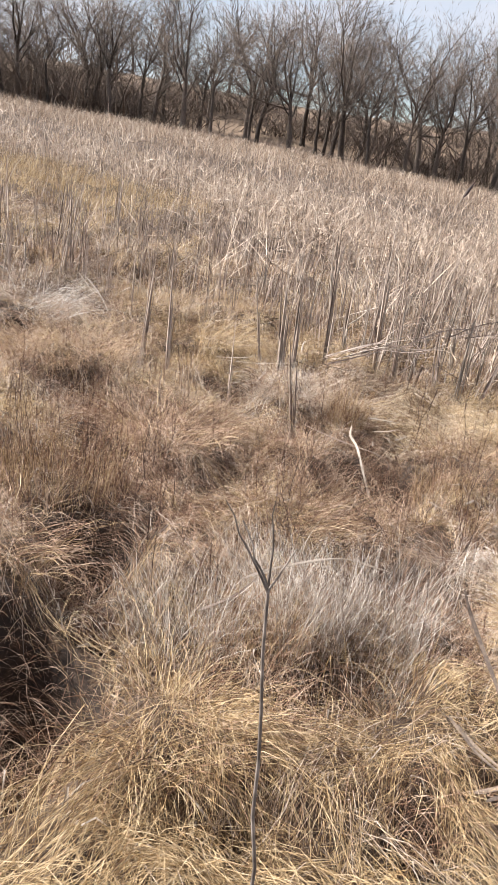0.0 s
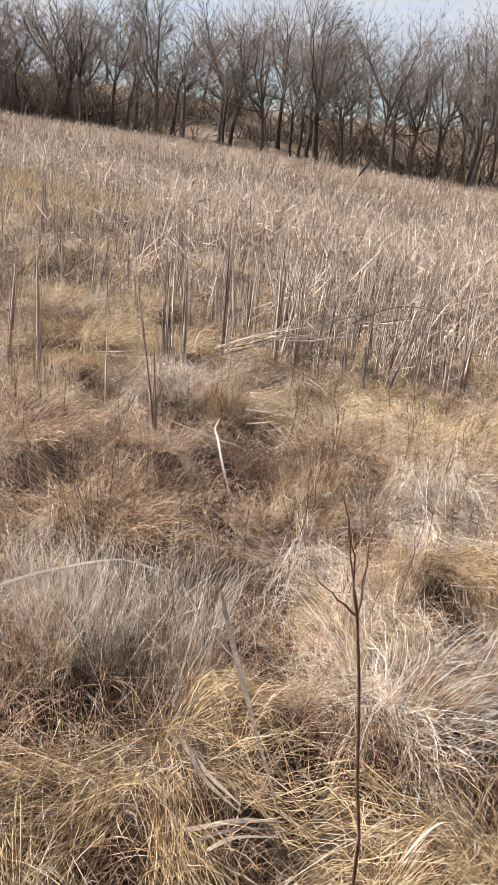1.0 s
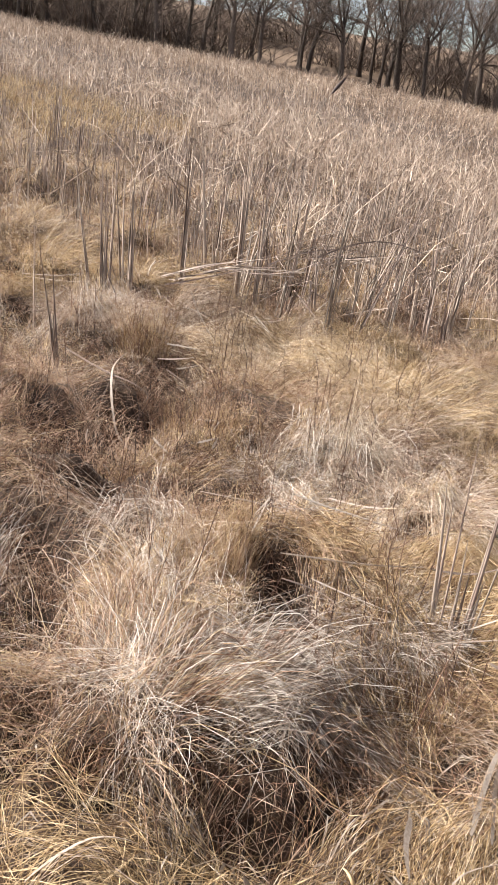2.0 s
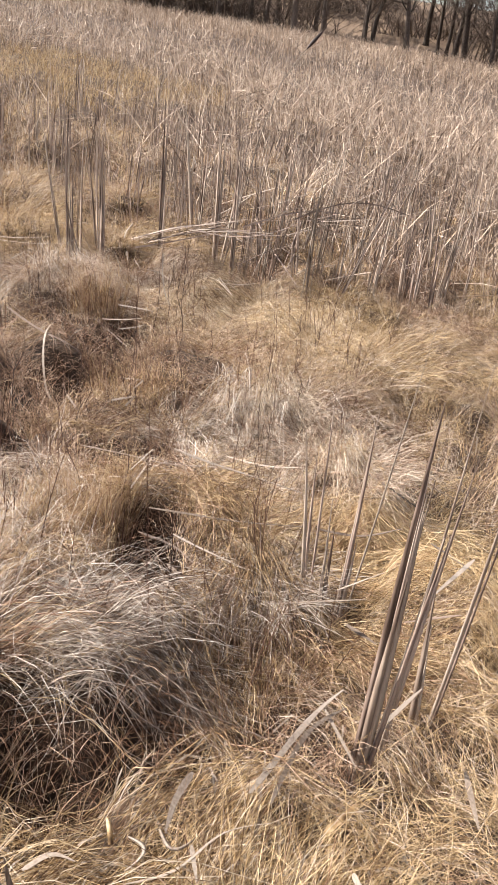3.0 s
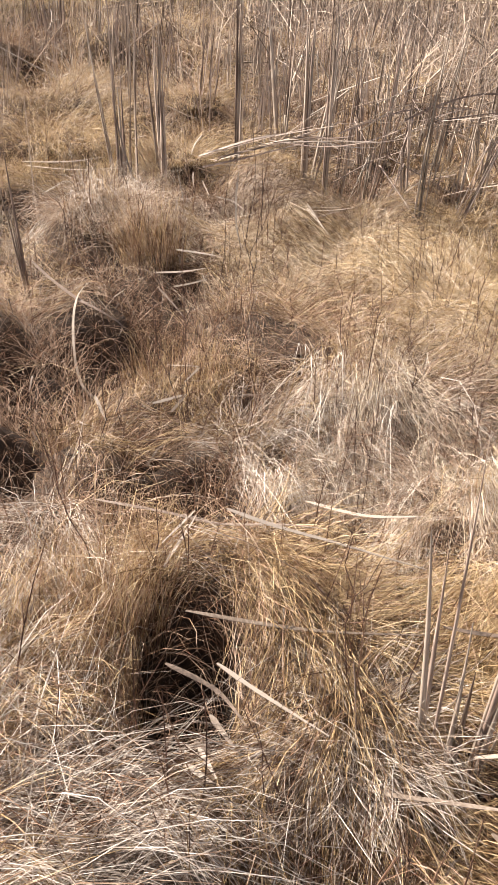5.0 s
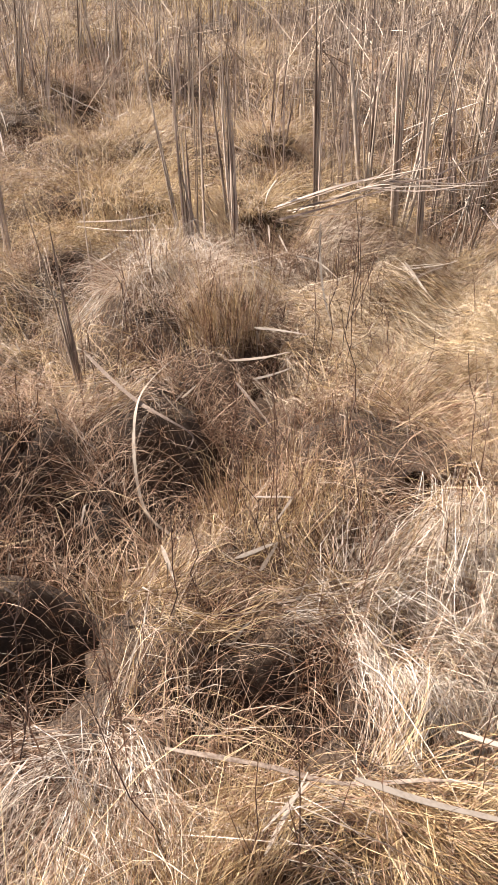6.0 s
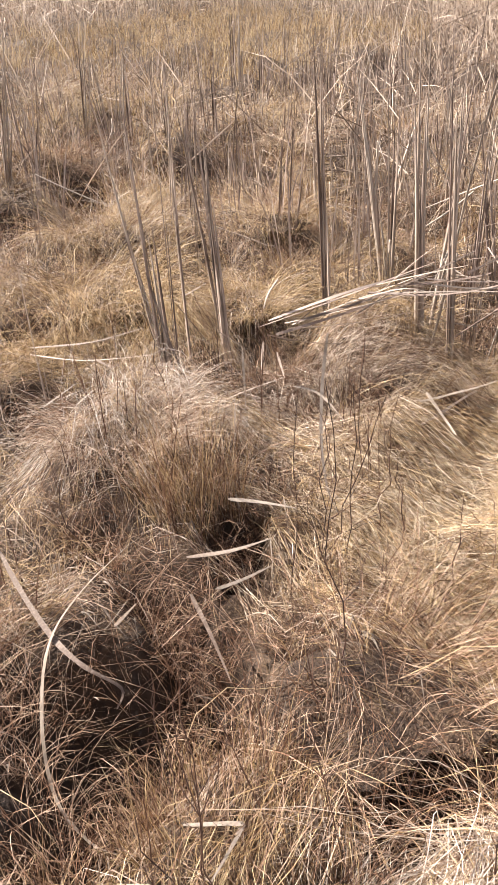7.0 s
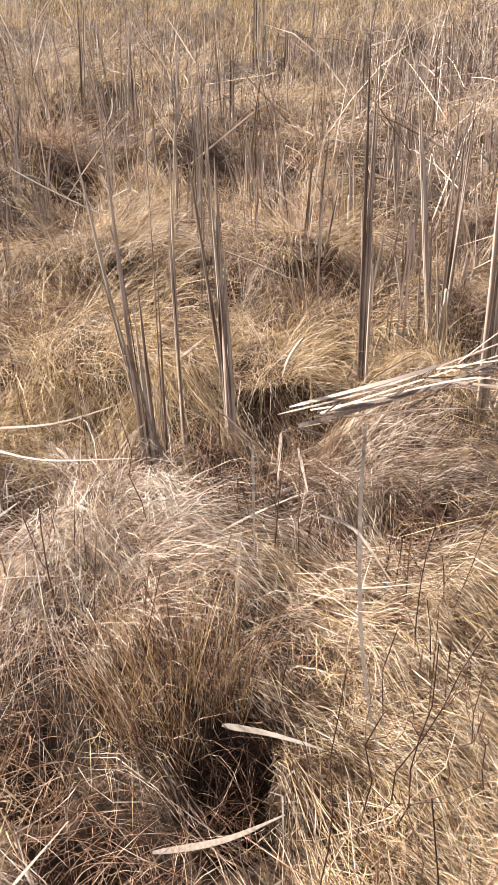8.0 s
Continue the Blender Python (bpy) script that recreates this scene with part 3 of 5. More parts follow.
def tussock(x, y, r, h, material, label, upright, count):
    z = float(soil_height(np.array([x]), np.array([y]))[0])
    ob = tagged(empty("grass_tussock", x, y, z), label, "grass tussock", "tussocks in the marsh")
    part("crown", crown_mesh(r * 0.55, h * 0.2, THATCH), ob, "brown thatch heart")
    n = int(count * 1.5) if y < 7 else count
    ang = rng.uniform(0, 2 * np.pi, n)
    rr = r * (1.05 if upright else 0.85) * np.sqrt(rng.uniform(0, 1, n))
    root = np.stack((rr * np.cos(ang), rr * np.sin(ang), np.full(n, -0.02)), axis=-1)
    comb = float(flow(np.array([x]), np.array([y]))[0])
    pull = 0.15 if upright else 0.6
    hx, hy = np.cos(ang) + pull * np.cos(comb), np.sin(ang) + pull * np.sin(comb)
    heading = np.arctan2(hy, hx) + np.where(rng.uniform(0, 1, n) < (0.3 if upright else 0.7), rng.normal(0, 0.36, n), rng.normal(0, 1.6, n))
    if upright:
        lines = arcs(root, heading, np.abs(rng.normal(0.02, 0.22 if material is SILVER else 0.14, n)) + 0.1 * rr / r, h * rng.uniform(0.3, 1.2, n), rng.gamma(1.6, 0.42, n), 5, rng.normal(0, 1.2, n))
    else:
        length = (r * 0.8 + h) * rng.uniform(0.3, 1.15, n)
        lines = arcs(root, heading, rng.uniform(0.45, 1.15, n), length, rng.uniform(0.8, 2.2, n), 5, rng.normal(0, 0.8, n))
    gx, gy = lines[..., 0] + x, lines[..., 1] + y
    low = mat_height(gx, gy) - 0.7 * sink(gx, gy) - z + rng.uniform(0.0, 0.05, n)[:, None]
    lines[..., 2] = np.maximum(lines[..., 2], low) if not upright else np.maximum(lines[..., 2], -0.02)
    deep = sink(gx, gy).max(axis=1)
    ok = (deep < 0.11) | ((rng.uniform(0, 1, n) < 0.12) & (deep < 0.34)) | (upright & (deep < 0.3))
    lines = lines[ok]
    n = len(lines)
    wd, rl = rng.uniform(0.0007, 0.0019, n) * (1 + 0.16 * max(0.0, y - 6)), rng.normal(0, 0.9, n)
    cutn = int(n * (0.72 if material is SILVER else 0.5 if upright else 0.72))
    v, f = ribbons(lines[:cutn], wd[:cutn], rl[:cutn], BLADE[5])
    tagged(part("foliage", mesh_of("foliage", v, f, material), ob), kind="stuff")
    other = RUST if material is GOLD and y < 3.8 else GOLD if material is RUST else GREY if material in (GOLD, SILVER) else RUST
    if upright and material is SILVER:
        other = RUST
        lines[cutn:] *= np.array((1.1, 1.1, 0.75))
    v, f = ribbons(lines[cutn:], wd[cutn:], rl[cutn:], BLADE[5])
    tagged(part("foliage", mesh_of("foliage", v, f, other), ob), kind="stuff")
    return ob


for row in GOLD_DOMES:
    tussock(*row, GOLD, "golden dead sedge tussock arching over in a mound", False, 1100)
for row in STRAW_DOMES:
    tussock(*row, SILVER, "pale grey-pink sedge tussock slumped over a hollow", False, 1500)
for row in SILVER_DOMES:
    tussock(*row, SILVER, "silvery-grey sedge tussock combed over its mound", False, 1100)
for row in GREY_DOMES:
    tussock(*row, GREY, "pale weathered sedge tussock combed flat over its mound", False, 1000)
for row in RUST_DOMES:
    tussock(*row, RUST, "russet dead grass tussock slumped between wet hollows", False, 1000)
for row in GREY_TUFTS:
    tussock(row[0], row[1], row[2] * 1.25, row[3], SILVER, "upright tuft of fine bleached grass", True, 620)
for row in RUST_TUFTS:
    tussock(*row, RUST, "upright tuft of russet-brown dead grass", True, 650)


# smaller mounds farther out
for i in range(46):
    x, y = rng.uniform(-3.8, 1.6), rng.uniform(7.4, 12.5)
    tussock(x, y, rng.uniform(0.20, 0.40), rng.uniform(0.22, 0.42), (GREY, GOLD, RUST, STRAW)[i % 4], "rounded dead grass mound between cattail stalks", False, 560)

# ---------------------------------------------------------------- cattails
def strap(length, width, lean, bend, heading, kink=None, k=9, thick=0.004):
    """One cattail leaf: a long strap with a raised middle, tapering to its tip; kink breaks it over at that share of its length."""
    s = np.linspace(0, 1, k)
    if kink is not None:
        s = np.sort(np.append(s, (kink - 0.012, kink + 0.012)))
        k += 2
    ang = lean + bend * s ** 1.6
    if kink is not None:
        ang = np.where(s > kink, ang + 1.9, ang)
    ds = np.diff(s, append=1.0)[:, None] * length
    d = np.stack((np.sin(ang) * math.cos(heading), np.sin(ang) * math.sin(heading), np.cos(ang)), axis=-1) * ds
    line = np.concatenate((np.zeros((1, 3)), np.cumsum(d, axis=0)[:-1]))
    tan = unit(np.gradient(line, axis=0))
    side = np.repeat(np.array([[-math.sin(heading), math.cos(heading), 0.0]]), k, 0)
    twist = np.linspace(0, 0.7 * math.sin(heading * 7), k)[:, None]
    nrm = np.cross(side, tan)
    across = side * np.cos(twist) + nrm * np.sin(twist)
    nrm = np.cross(across, tan)
    w = width * 0.5 * np.clip(1.05 - s ** 3, 0.08, 1)[:, None]
    th = thick * np.clip(1.2 - s, 0.25, 1)[:, None]
    v = np.stack((line - across * w, line + nrm * th, line + across * w, line - nrm * th * 0.5), axis=1).reshape(-1, 3)
    b = (np.arange(k - 1) * 4)[:, None]
    j = np.arange(4)[None, :]
    f = np.stack((b + j, b + (j + 1) % 4, b + 4 + (j + 1) % 4, b + 4 + j), axis=-1).reshape(-1, 4)
    return v, f


# a feathery plume of white grass that leans over a dark broken stub
plume = tagged(empty("grass_plume", 0.98, 2.22, float(soil_height(np.array([0.98]), np.array([2.22]))[0])), "feathery silver-white grass plume leaning over golden grass", "grass tussock")
n = 330
root = np.stack((rng.normal(0, 0.025, n), rng.normal(0, 0.025, n), rng.uniform(0, 0.08, n)), axis=-1)
lines = arcs(root, 2.13 + rng.normal(0, 0.15, n), rng.normal(1.12, 0.10, n), rng.uniform(0.15, 0.46, n), rng.normal(0.1, 0.3, n), 6, rng.normal(0, 0.5, n))
tagged(part("foliage", mesh_of("foliage", *ribbons(lines, rng.uniform(0.0012, 0.0026, n), rng.normal(0, 0.5, n), BLADE[6]), SILVER), plume), kind="stuff")
stub = strap(0.42, 0.03, 0.5, 0.1, 2.9)
part("stub", mesh_of("stub", *stub, DULL), plume, "dark broken leaf stub")


def cattail(x, y, height, leaves, tilt_x, tilt_y, material, label, spread_r=0.035, broken=0.25):
    z = float(soil_height(np.array([x]), np.array([y]))[0])
    ob = tagged(empty("cattail_plant", x, y, z - 0.03), label, "cattail", "cattails in the marsh")
    for i in range(leaves):
        hd = rng.uniform(0, 2 * np.pi)
        kink = rng.uniform(0.35, 0.75) if rng.uniform() < broken else None
        v, f = strap(height * rng.uniform(0.65, 1.05), rng.uniform(0.009, 0.017), rng.uniform(0.0, 0.06), rng.uniform(0.0, 0.16), hd, kink)
        v[:, 0] += tilt_x * v[:, 2] + rng.normal(0, spread_r)
        v[:, 1] += tilt_y * v[:, 2] + rng.normal(0, spread_r)
        part("leaf", mesh_of("leaf", v, f, material), ob)
    return ob


def shoot(x, y, tip, width, leaves, material=None, label="dead grey-brown cattail shoot of nested strap leaves"):
    """A cattail shoot whose leaves sheathe one another from its foot towards its tip."""
    z = float(soil_height(np.array([x]), np.array([y]))[0]) - 0.03
    ob = tagged(empty("cattail_plant", x, y, z), label, "cattail", "cattails in the marsh")
    end = np.array(tip) - np.array((x, y, z))
    cast = int(rng.integers(0, 4))
    for i in range(leaves):
        k = 9
        u = np.linspace(0, 1.0 if i == 0 else rng.uniform(0.45, 1.0), k)[:, None]
        bow = np.array((rng.normal(0, 0.02), rng.normal(0, 0.02), 0)) + np.array((0.03, 0, 0)) * (i - leaves / 2) * 0.12
        line = end * u + bow * u ** 2
        line[:, 0] += (i - (leaves - 1) / 2) * width * 0.22
        line[:, 1] += rng.normal(0, 0.006)
        tan = unit(np.gradient(line, axis=0))
        a = rng.normal(0, 0.5)
        turn = a + np.linspace(0, rng.normal(0, 0.5), k)[:, None]
        across = np.concatenate((np.cos(turn), np.sin(turn), 0 * turn), axis=1)
        nrm = np.cross(across, tan)
        w = width * rng.uniform(0.35, 0.72) * 0.5 * np.clip(1.08 - (u / u[-1]) ** 2.5, 0.10, 1)
        v = np.stack((line - across * w, line + nrm * 0.0022, line + across * w, line - nrm * 0.001), axis=1).reshape(-1, 3)
        b = (np.arange(k - 1) * 4)[:, None]
        q = np.arange(4)[None, :]
        f = np.stack((b + q, b + (q + 1) % 4, b + 4 + (q + 1) % 4, b + 4 + q), axis=-1).reshape(-1, 4)
        part("leaf", mesh_of("leaf", v, f, material or (SHOOT, LEAF, SHOOT, LEAF)[(i + cast) % 4]), ob)
    return ob


# shoots that stand by themselves: foot x, y, tip x, y, z, width, leaves
FRONT_SHOOTS = [(0.383, 6.204, 0.35, 6.204, 1.092, 0.034, 5), (0.39, 6.258, 0.436, 6.258, 1.149, 0.018, 2), (0.375, 6.422, 0.355, 6.442, 0.897, 0.02, 3), 
                (0.495, 6.512, 0.466, 6.512, 1.125, 0.034, 5), (0.791, 6.993, 0.782, 7.013, 1.161, 0.03, 5), (0.966, 7.433, 1.013, 7.453, 1.063, 0.026, 4), 
                (1.212, 6.969, 1.183, 6.969, 1.278, 0.03, 5), (1.233, 7.018, 1.444, 7.078, 1.337, 0.022, 3), (1.358, 6.856, 1.338, 6.876, 1.174, 0.028, 4), 
                (-0.445, 5.953, -0.449, 5.953, 0.993, 0.03, 4), (-0.634, 5.835, -0.559, 5.865, 1.029, 0.03, 4), (0.037, 5.896, -0.003, 5.896, 0.54, 0.03, 3)]
MID_SHOOTS = [(0.247, 6.415, 0.089, 6.415, 0.976, 0.025, 3), (0.444, 4.983, 0.352, 5.003, 0.602, 0.034, 4), (0.407, 6.716, 0.319, 6.716, 0.948, 0.025, 4), 
              (0.906, 7.636, 0.773, 7.636, 1.046, 0.028, 4), (1.294, 7.964, 1.393, 7.964, 1.191, 0.025, 4), (2.569, 8.459, 2.48, 8.459, 0.763, 0.03, 4), 
              (2.005, 8.194, 1.995, 8.194, 0.443, 0.03, 3), (2.854, 8.187, 2.756, 8.187, 0.647, 0.03, 4), (3.144, 7.961, 3.188, 7.961, 0.33, 0.03, 3), 
              (1.564, 7.484, 1.734, 7.484, 1.346, 0.026, 4)]
RIGHT_SHOOTS = [(2.494, 2.561, 2.533, 2.551, 0.802, 0.036, 4), (2.504, 2.582, 2.535, 2.582, 0.658, 0.022, 3), (2.514, 2.562, 2.59, 2.562, 0.494, 0.02, 2), 
                (2.554, 2.676, 2.645, 2.696, 0.859, 0.024, 2), (2.651, 2.778, 2.632, 2.788, 0.25, 0.03, 3), (2.693, 2.785, 2.793, 2.815, 0.7, 0.024, 2), 
                (2.389, 3.29, 2.449, 3.3, 0.533, 0.036, 3), (2.298, 3.227, 2.292, 3.227, 0.604, 0.012, 1), (2.276, 3.236, 2.246, 3.236, 0.391, 0.024, 2), 
                (2.338, 3.202, 2.343, 3.222, 0.182, 0.03, 3), (2.147, 3.165, 2.127, 3.165, 0.091, 0.024, 2)]
for x, y, tx, ty, tz, wd, cnt in FRONT_SHOOTS + MID_SHOOTS:
    shoot(x, y, (tx, ty, tz), wd, cnt)
for x, y, tx, ty, tz, wd, cnt in RIGHT_SHOOTS:
    shoot(x, y, (tx, ty, tz), wd, cnt, label="broken dead cattail shoot beside matted grass")
shoot(1.88, 1.87, (1.702, 1.95, 0.061), 0.050, 5, DULL, "dark rotten stub of a cattail leaning over golden straw")
shoot(2.40, 3.30, (2.57, 3.33, 0.79), 0.018, 1, PALE, "single bleached cattail leaf leaning on a broken shoot")

for i in range(46):
    cattail(rng.uniform(-3.8, 1.0), rng.uniform(7.1, 12.5), rng.uniform(0.25, 0.9), int(rng.integers(3, 6)), rng.normal(0, 0.07), rng.normal(0, 0.05), LEAF,
            "short dead cattail among golden grass mounds", 0.012, 0.3)
for i in range(20):
    cattail(rng.uniform(1.15, 2.5), rng.uniform(6.8, 8.3), rng.uniform(0.9, 1.45), int(rng.integers(3, 7)), rng.normal(0.08, 0.15), rng.normal(0, 0.10), (LEAF, SHOOT, PALE)[i % 3],
            "tall dead cattail in a thick stand of straw-coloured stalks", 0.018, 0.45)
models = []
for i in range(9):
    models.append(cattail(0.0, -40.0 - i, rng.uniform(0.6, 1.1), int(rng.integers(4, 7)), rng.normal(0.0, 0.07), rng.normal(0, 0.05), LEAF if i % 3 else SHOOT,
                          "dead grey-brown cattail standing in the reed bed", 0.016, 0.3))
placed = 0
bx, by = scatter(1400, -6.5, 6.5, 6.9, 13.5, 1.1)
for x, y in zip(bx, by):
    if abs(x - 0.5) > 1.0 + 0.42 * y or (y < 8.0 and x < 1.2) or waves(np.array([x]), np.array([y]), 1.5, 62)[0] + 0.2 * (x - 0.8) < -0.35 or (x < -1.2 - 0.1 * y and rng.uniform() < 0.35):
        continue
    z = float(soil_height(np.array([x]), np.array([y]))[0])
    c = copy_thing(models[placed % 9], Matrix.Translation((x, y, z - 0.03)) @ Matrix.Rotation(rng.uniform(-0.5, 0.5) + (placed % 2) * 0.2, 4, "Z") @ Matrix.Diagonal((1, 1, rng.uniform(0.75, 1.1), 1)))
    placed += 1
    if placed >= 185:
        break
for i, ob in enumerate(models):
    x, y = -3.0 + 0.9 * i, 9.4 + 0.45 * (i % 4)
    ob.matrix_basis = Matrix.Translation((x, y, float(soil_height(np.array([x]), np.array([y]))[0]) - 0.03))


bx, by = scatter(620, -4.5, 1.6, 7.2, 14.0, 1.1)
who = np.repeat(np.arange(len(bx)), 5)
sx, sy = bx[who] + rng.normal(0, 0.018, len(who)), by[who] + rng.normal(0, 0.018, len(who))
tall = rng.uniform(0.18, 0.62, len(bx))[who] * rng.uniform(0.5, 1.1, len(who))
lines = arcs(np.stack((sx, sy, soil_height(sx, sy)), axis=-1), rng.uniform(0, 6.28, len(bx))[who] + rng.normal(0, 0.6, len(who)), np.abs(rng.normal(0.0, 0.13, len(bx)))[who] + np.abs(rng.normal(0, 0.05, len(who))), tall, rng.gamma(1.2, 0.10, len(who)), 4)
tagged(new("cattail_stubs", mesh_of("cattail_stubs", *ribbons(lines, rng.uniform(0.005, 0.011, len(who)), rng.uniform(0, np.pi, len(who)), np.array([1.0, 1.0, 0.85, 0.35])), SHOOT)), "short broken grey-brown cattail stubs between grass mounds", "cattail", kind="stuff")


def reeds(n, x, y, k, hmin, hmax, wmin, wmax, mess, lodged):
    z = soil_height(x, y)
    root = np.stack((x, y, z), axis=-1)
    heading = rng.uniform(0, 2 * np.pi, n)
    lean = np.abs(rng.normal(0.05, mess, n))
    flat = rng.uniform(0, 1, n) < lodged
    lean = np.where(flat, rng.uniform(0.4, 1.5, n), lean)
    root[:, 2] += np.where(flat, rng.uniform(0.0, 0.45, n), 0.0)
    lines = arcs(root, heading, lean, rng.uniform(hmin, hmax, n) * (1 + 0.18 * waves(x, y, 3.0, 63)), rng.gamma(1.5, 0.16, n), k)
    return ribbons(lines, rng.uniform(wmin, wmax, n), rng.uniform(0, np.pi, n), BLADE[k])


rx, ry = scatter(40000, -14, 12, 7.4, 24, 1.2)
clump = waves(rx, ry, 1.5, 62) + 0.5 * waves(rx, ry, 0.6, 64) + 0.22 * (rx - 0.8) * np.clip(1.6 - ry / 14, 0, 1) + np.clip((ry - 10) / 10, 0, 1) * 0.5
keep = (np.abs(rx - 0.3) < 2.0 + 0.42 * ry) & ~((ry < 8.4) & (rx < 1.0)) & (clump > 0.2) & ~gold_patch(rx, ry)
rx, ry = rx[keep], ry[keep]
v, f = reeds(len(rx), rx, ry, 4, 0.2, 0.95, 0.004, 0.011, 0.2, 0.5)
tagged(new("reed_bed", mesh_of("reed_bed", v, f, FAR)), "dense bed of dead grey-brown cattail leaves", "reed bed", kind="stuff")
rx, ry = scatter(84000, -44, 32, 16, 64, 1.45)
keep = (np.abs(rx) < 5 + 0.47 * ry) & ~gold_patch(rx, ry) & (waves(rx, ry, 3.2, 65) > -0.9)
rx, ry = rx[keep], ry[keep]
v, f = reeds(len(rx), rx, ry, 3, 0.2, 0.62, 0.007, 0.019, 0.22, 0.45)
tagged(new("far_reed_bed", mesh_of("far_reed_bed", v, f, FAR)), "far pinkish-tan reed bed reaching to the wood", "reed bed", kind="stuff")
# browner standing tops at the far edge
rx, ry = scatter(24000, -44, 32, 36, 65)
v, f = reeds(len(rx), rx, ry, 3, 0.3, 0.62, 0.010, 0.022, 0.14, 0.1)
tagged(new("far_reed_bed", mesh_of("far_reed_bed", v, f, TOPS)), "far pinkish-tan reed bed reaching to the wood", "reed bed", kind="stuff")


# ---------------------------------------------------------------- trees
def tree_lines(seed, height, trunk_r, fine=True):
    """Branches of a bare tree by level: lists of (points, radii); limbs carry the number of their limb."""
    g = random.Random(seed)
    out = [[] for _ in range(5)]

    def grow(p, d, length, r, level, limb):
        k = (7, 6, 4, 2, 2)[level]
        pts, rad = [p.copy()], [r]
        for i in range(1, k):
            wob = (0.045, 0.14, 0.18, 0.15, 0.0)[level]
            d = (d + Vector((g.gauss(0, wob), g.gauss(0, wob), g.gauss(0, wob * 0.5) + (0.0, 0.06, 0.03, 0.0, 0)[level]))).normalized()
            p = p + d * (length / (k - 1))
            pts.append(p.copy())
            rad.append(r * (1 - (0.4, 0.65, 0.65, 0.6, 0.5)[level] * i / (k - 1)))
        out[level].append((pts, rad, limb))
        if level == 4:
            return
        count = (g.randint(6, 8), g.randint(10, 12), 9 if fine else 6, 2)[level]
        for c in range(count):
            u = g.uniform(0.55, 1.0) if level == 0 else g.uniform(0.15, 1.0)
            if c < 2 + (level == 0):
                u = 1.0
            i = min(int(u * (k - 1)), k - 2)
            q = pts[i].lerp(pts[i + 1], u * (k - 1) - i)
            ax = Vector((g.gauss(0, 1), g.gauss(0, 1), g.gauss(0, 0.25))).normalized()
            sp = g.uniform(0.4, 0.95) if u < 0.98 else g.uniform(0.2, 0.65)
            if level == 0 and u < 0.98:
                sp = g.uniform(0.65, 1.15)
            nd = (d * math.cos(sp) + ax * math.sin(sp)).normalized()
            share = (1.1 if u > 0.8 else 0.85, 0.52, 0.48, 0.55)[level] * g.uniform(0.75, 1.12)
            rr = max(rad[i] * (g.uniform(0.5, 0.7) if u > 0.8 else g.uniform(0.3, 0.45)), (0, 0.040, 0.022, 0.015, 0.011 if fine else 0.016)[level + 1])
            grow(q, nd, length * share, rr, level + 1, c if level == 0 else limb)

    lean = Vector((g.gauss(0, 0.018), g.gauss(0, 0.018), 1)).normalized()
    grow(Vector((0, 0, -0.3)), lean, height * 0.39, trunk_r, 0, 0)
    return out


def spikes(rows):
    """Twigs as slim three-sided spikes."""
    pts, rad = rows_of(rows)
    n = len(pts)
    v, _ = tubes(pts, rad, 3)
    v = v.reshape(n, 2, 3, 3)
    tip = v[:, 1].mean(axis=1, keepdims=True)
    v = np.concatenate((v[:, 0], tip), axis=1).reshape(-1, 3)
    b = (np.arange(n) * 4)[:, None]
    f = np.stack((np.stack((b + 0, b + 1, b + 3), -1), np.stack((b + 1, b + 2, b + 3), -1), np.stack((b + 2, b + 0, b + 3), -1)), axis=1).reshape(-1, 3)
    return v, f


def join(meshes):
    vs, fs, o = [], [], 0
    for v, f in meshes:
        vs.append(v)
        fs.append(f + o)
        o += len(v)
    return np.concatenate(vs), np.concatenate(fs)


def rows_of(rows):
    return np.array([[tuple(q) for q in p] for p, _, _ in rows]), np.array([r for _, r, _ in rows])


def bare_tree(seed, height, trunk_r, label, fine=True):
    lv = tree_lines(seed, height, trunk_r, fine)
    ob = tagged(empty("bare_tree", 0, -60 - seed, 0), label, "tree", "trees of the wood")
    pts, rad = rows_of(lv[0])
    rad[:, 0] *= 1.5
    part("trunk", mesh_of("trunk", *tubes(pts, rad, 8), BARK), ob)
    for limb in sorted({r[2] for r in lv[1]}):
        v, f = join([tubes(*rows_of([r for r in lv[1] if r[2] == limb]), 4), tubes(*rows_of([r for r in lv[2] if r[2] == limb]), 3)])
        part("limb", mesh_of("limb", v, f, BARK), ob)
    v, f = join([spikes(lv[3]), spikes(lv[4])])
    tagged(part("twig_crown", mesh_of("twig_crown", v, f, FINE), ob), kind="stuff")
    return ob


def tree_pose(x, y):
    s = rng.uniform(0.86, 1.05) * min(max(1.1 + 0.007 * x, 0.93), 1.25)
    return Matrix.Translation((x, y, float(plane(x, y)))) @ Matrix.Rotation(rng.uniform(0, 6.28), 4, "Z") @ Matrix.Diagonal((s, s, s * rng.uniform(0.95, 1.06), 1))


def plant(models, spots):
    for i, (x, y) in enumerate(spots):
        if i < len(models):
            models[i].matrix_basis = tree_pose(x, y)
        else:
            copy_thing(models[i % len(models)], tree_pose(x, y))


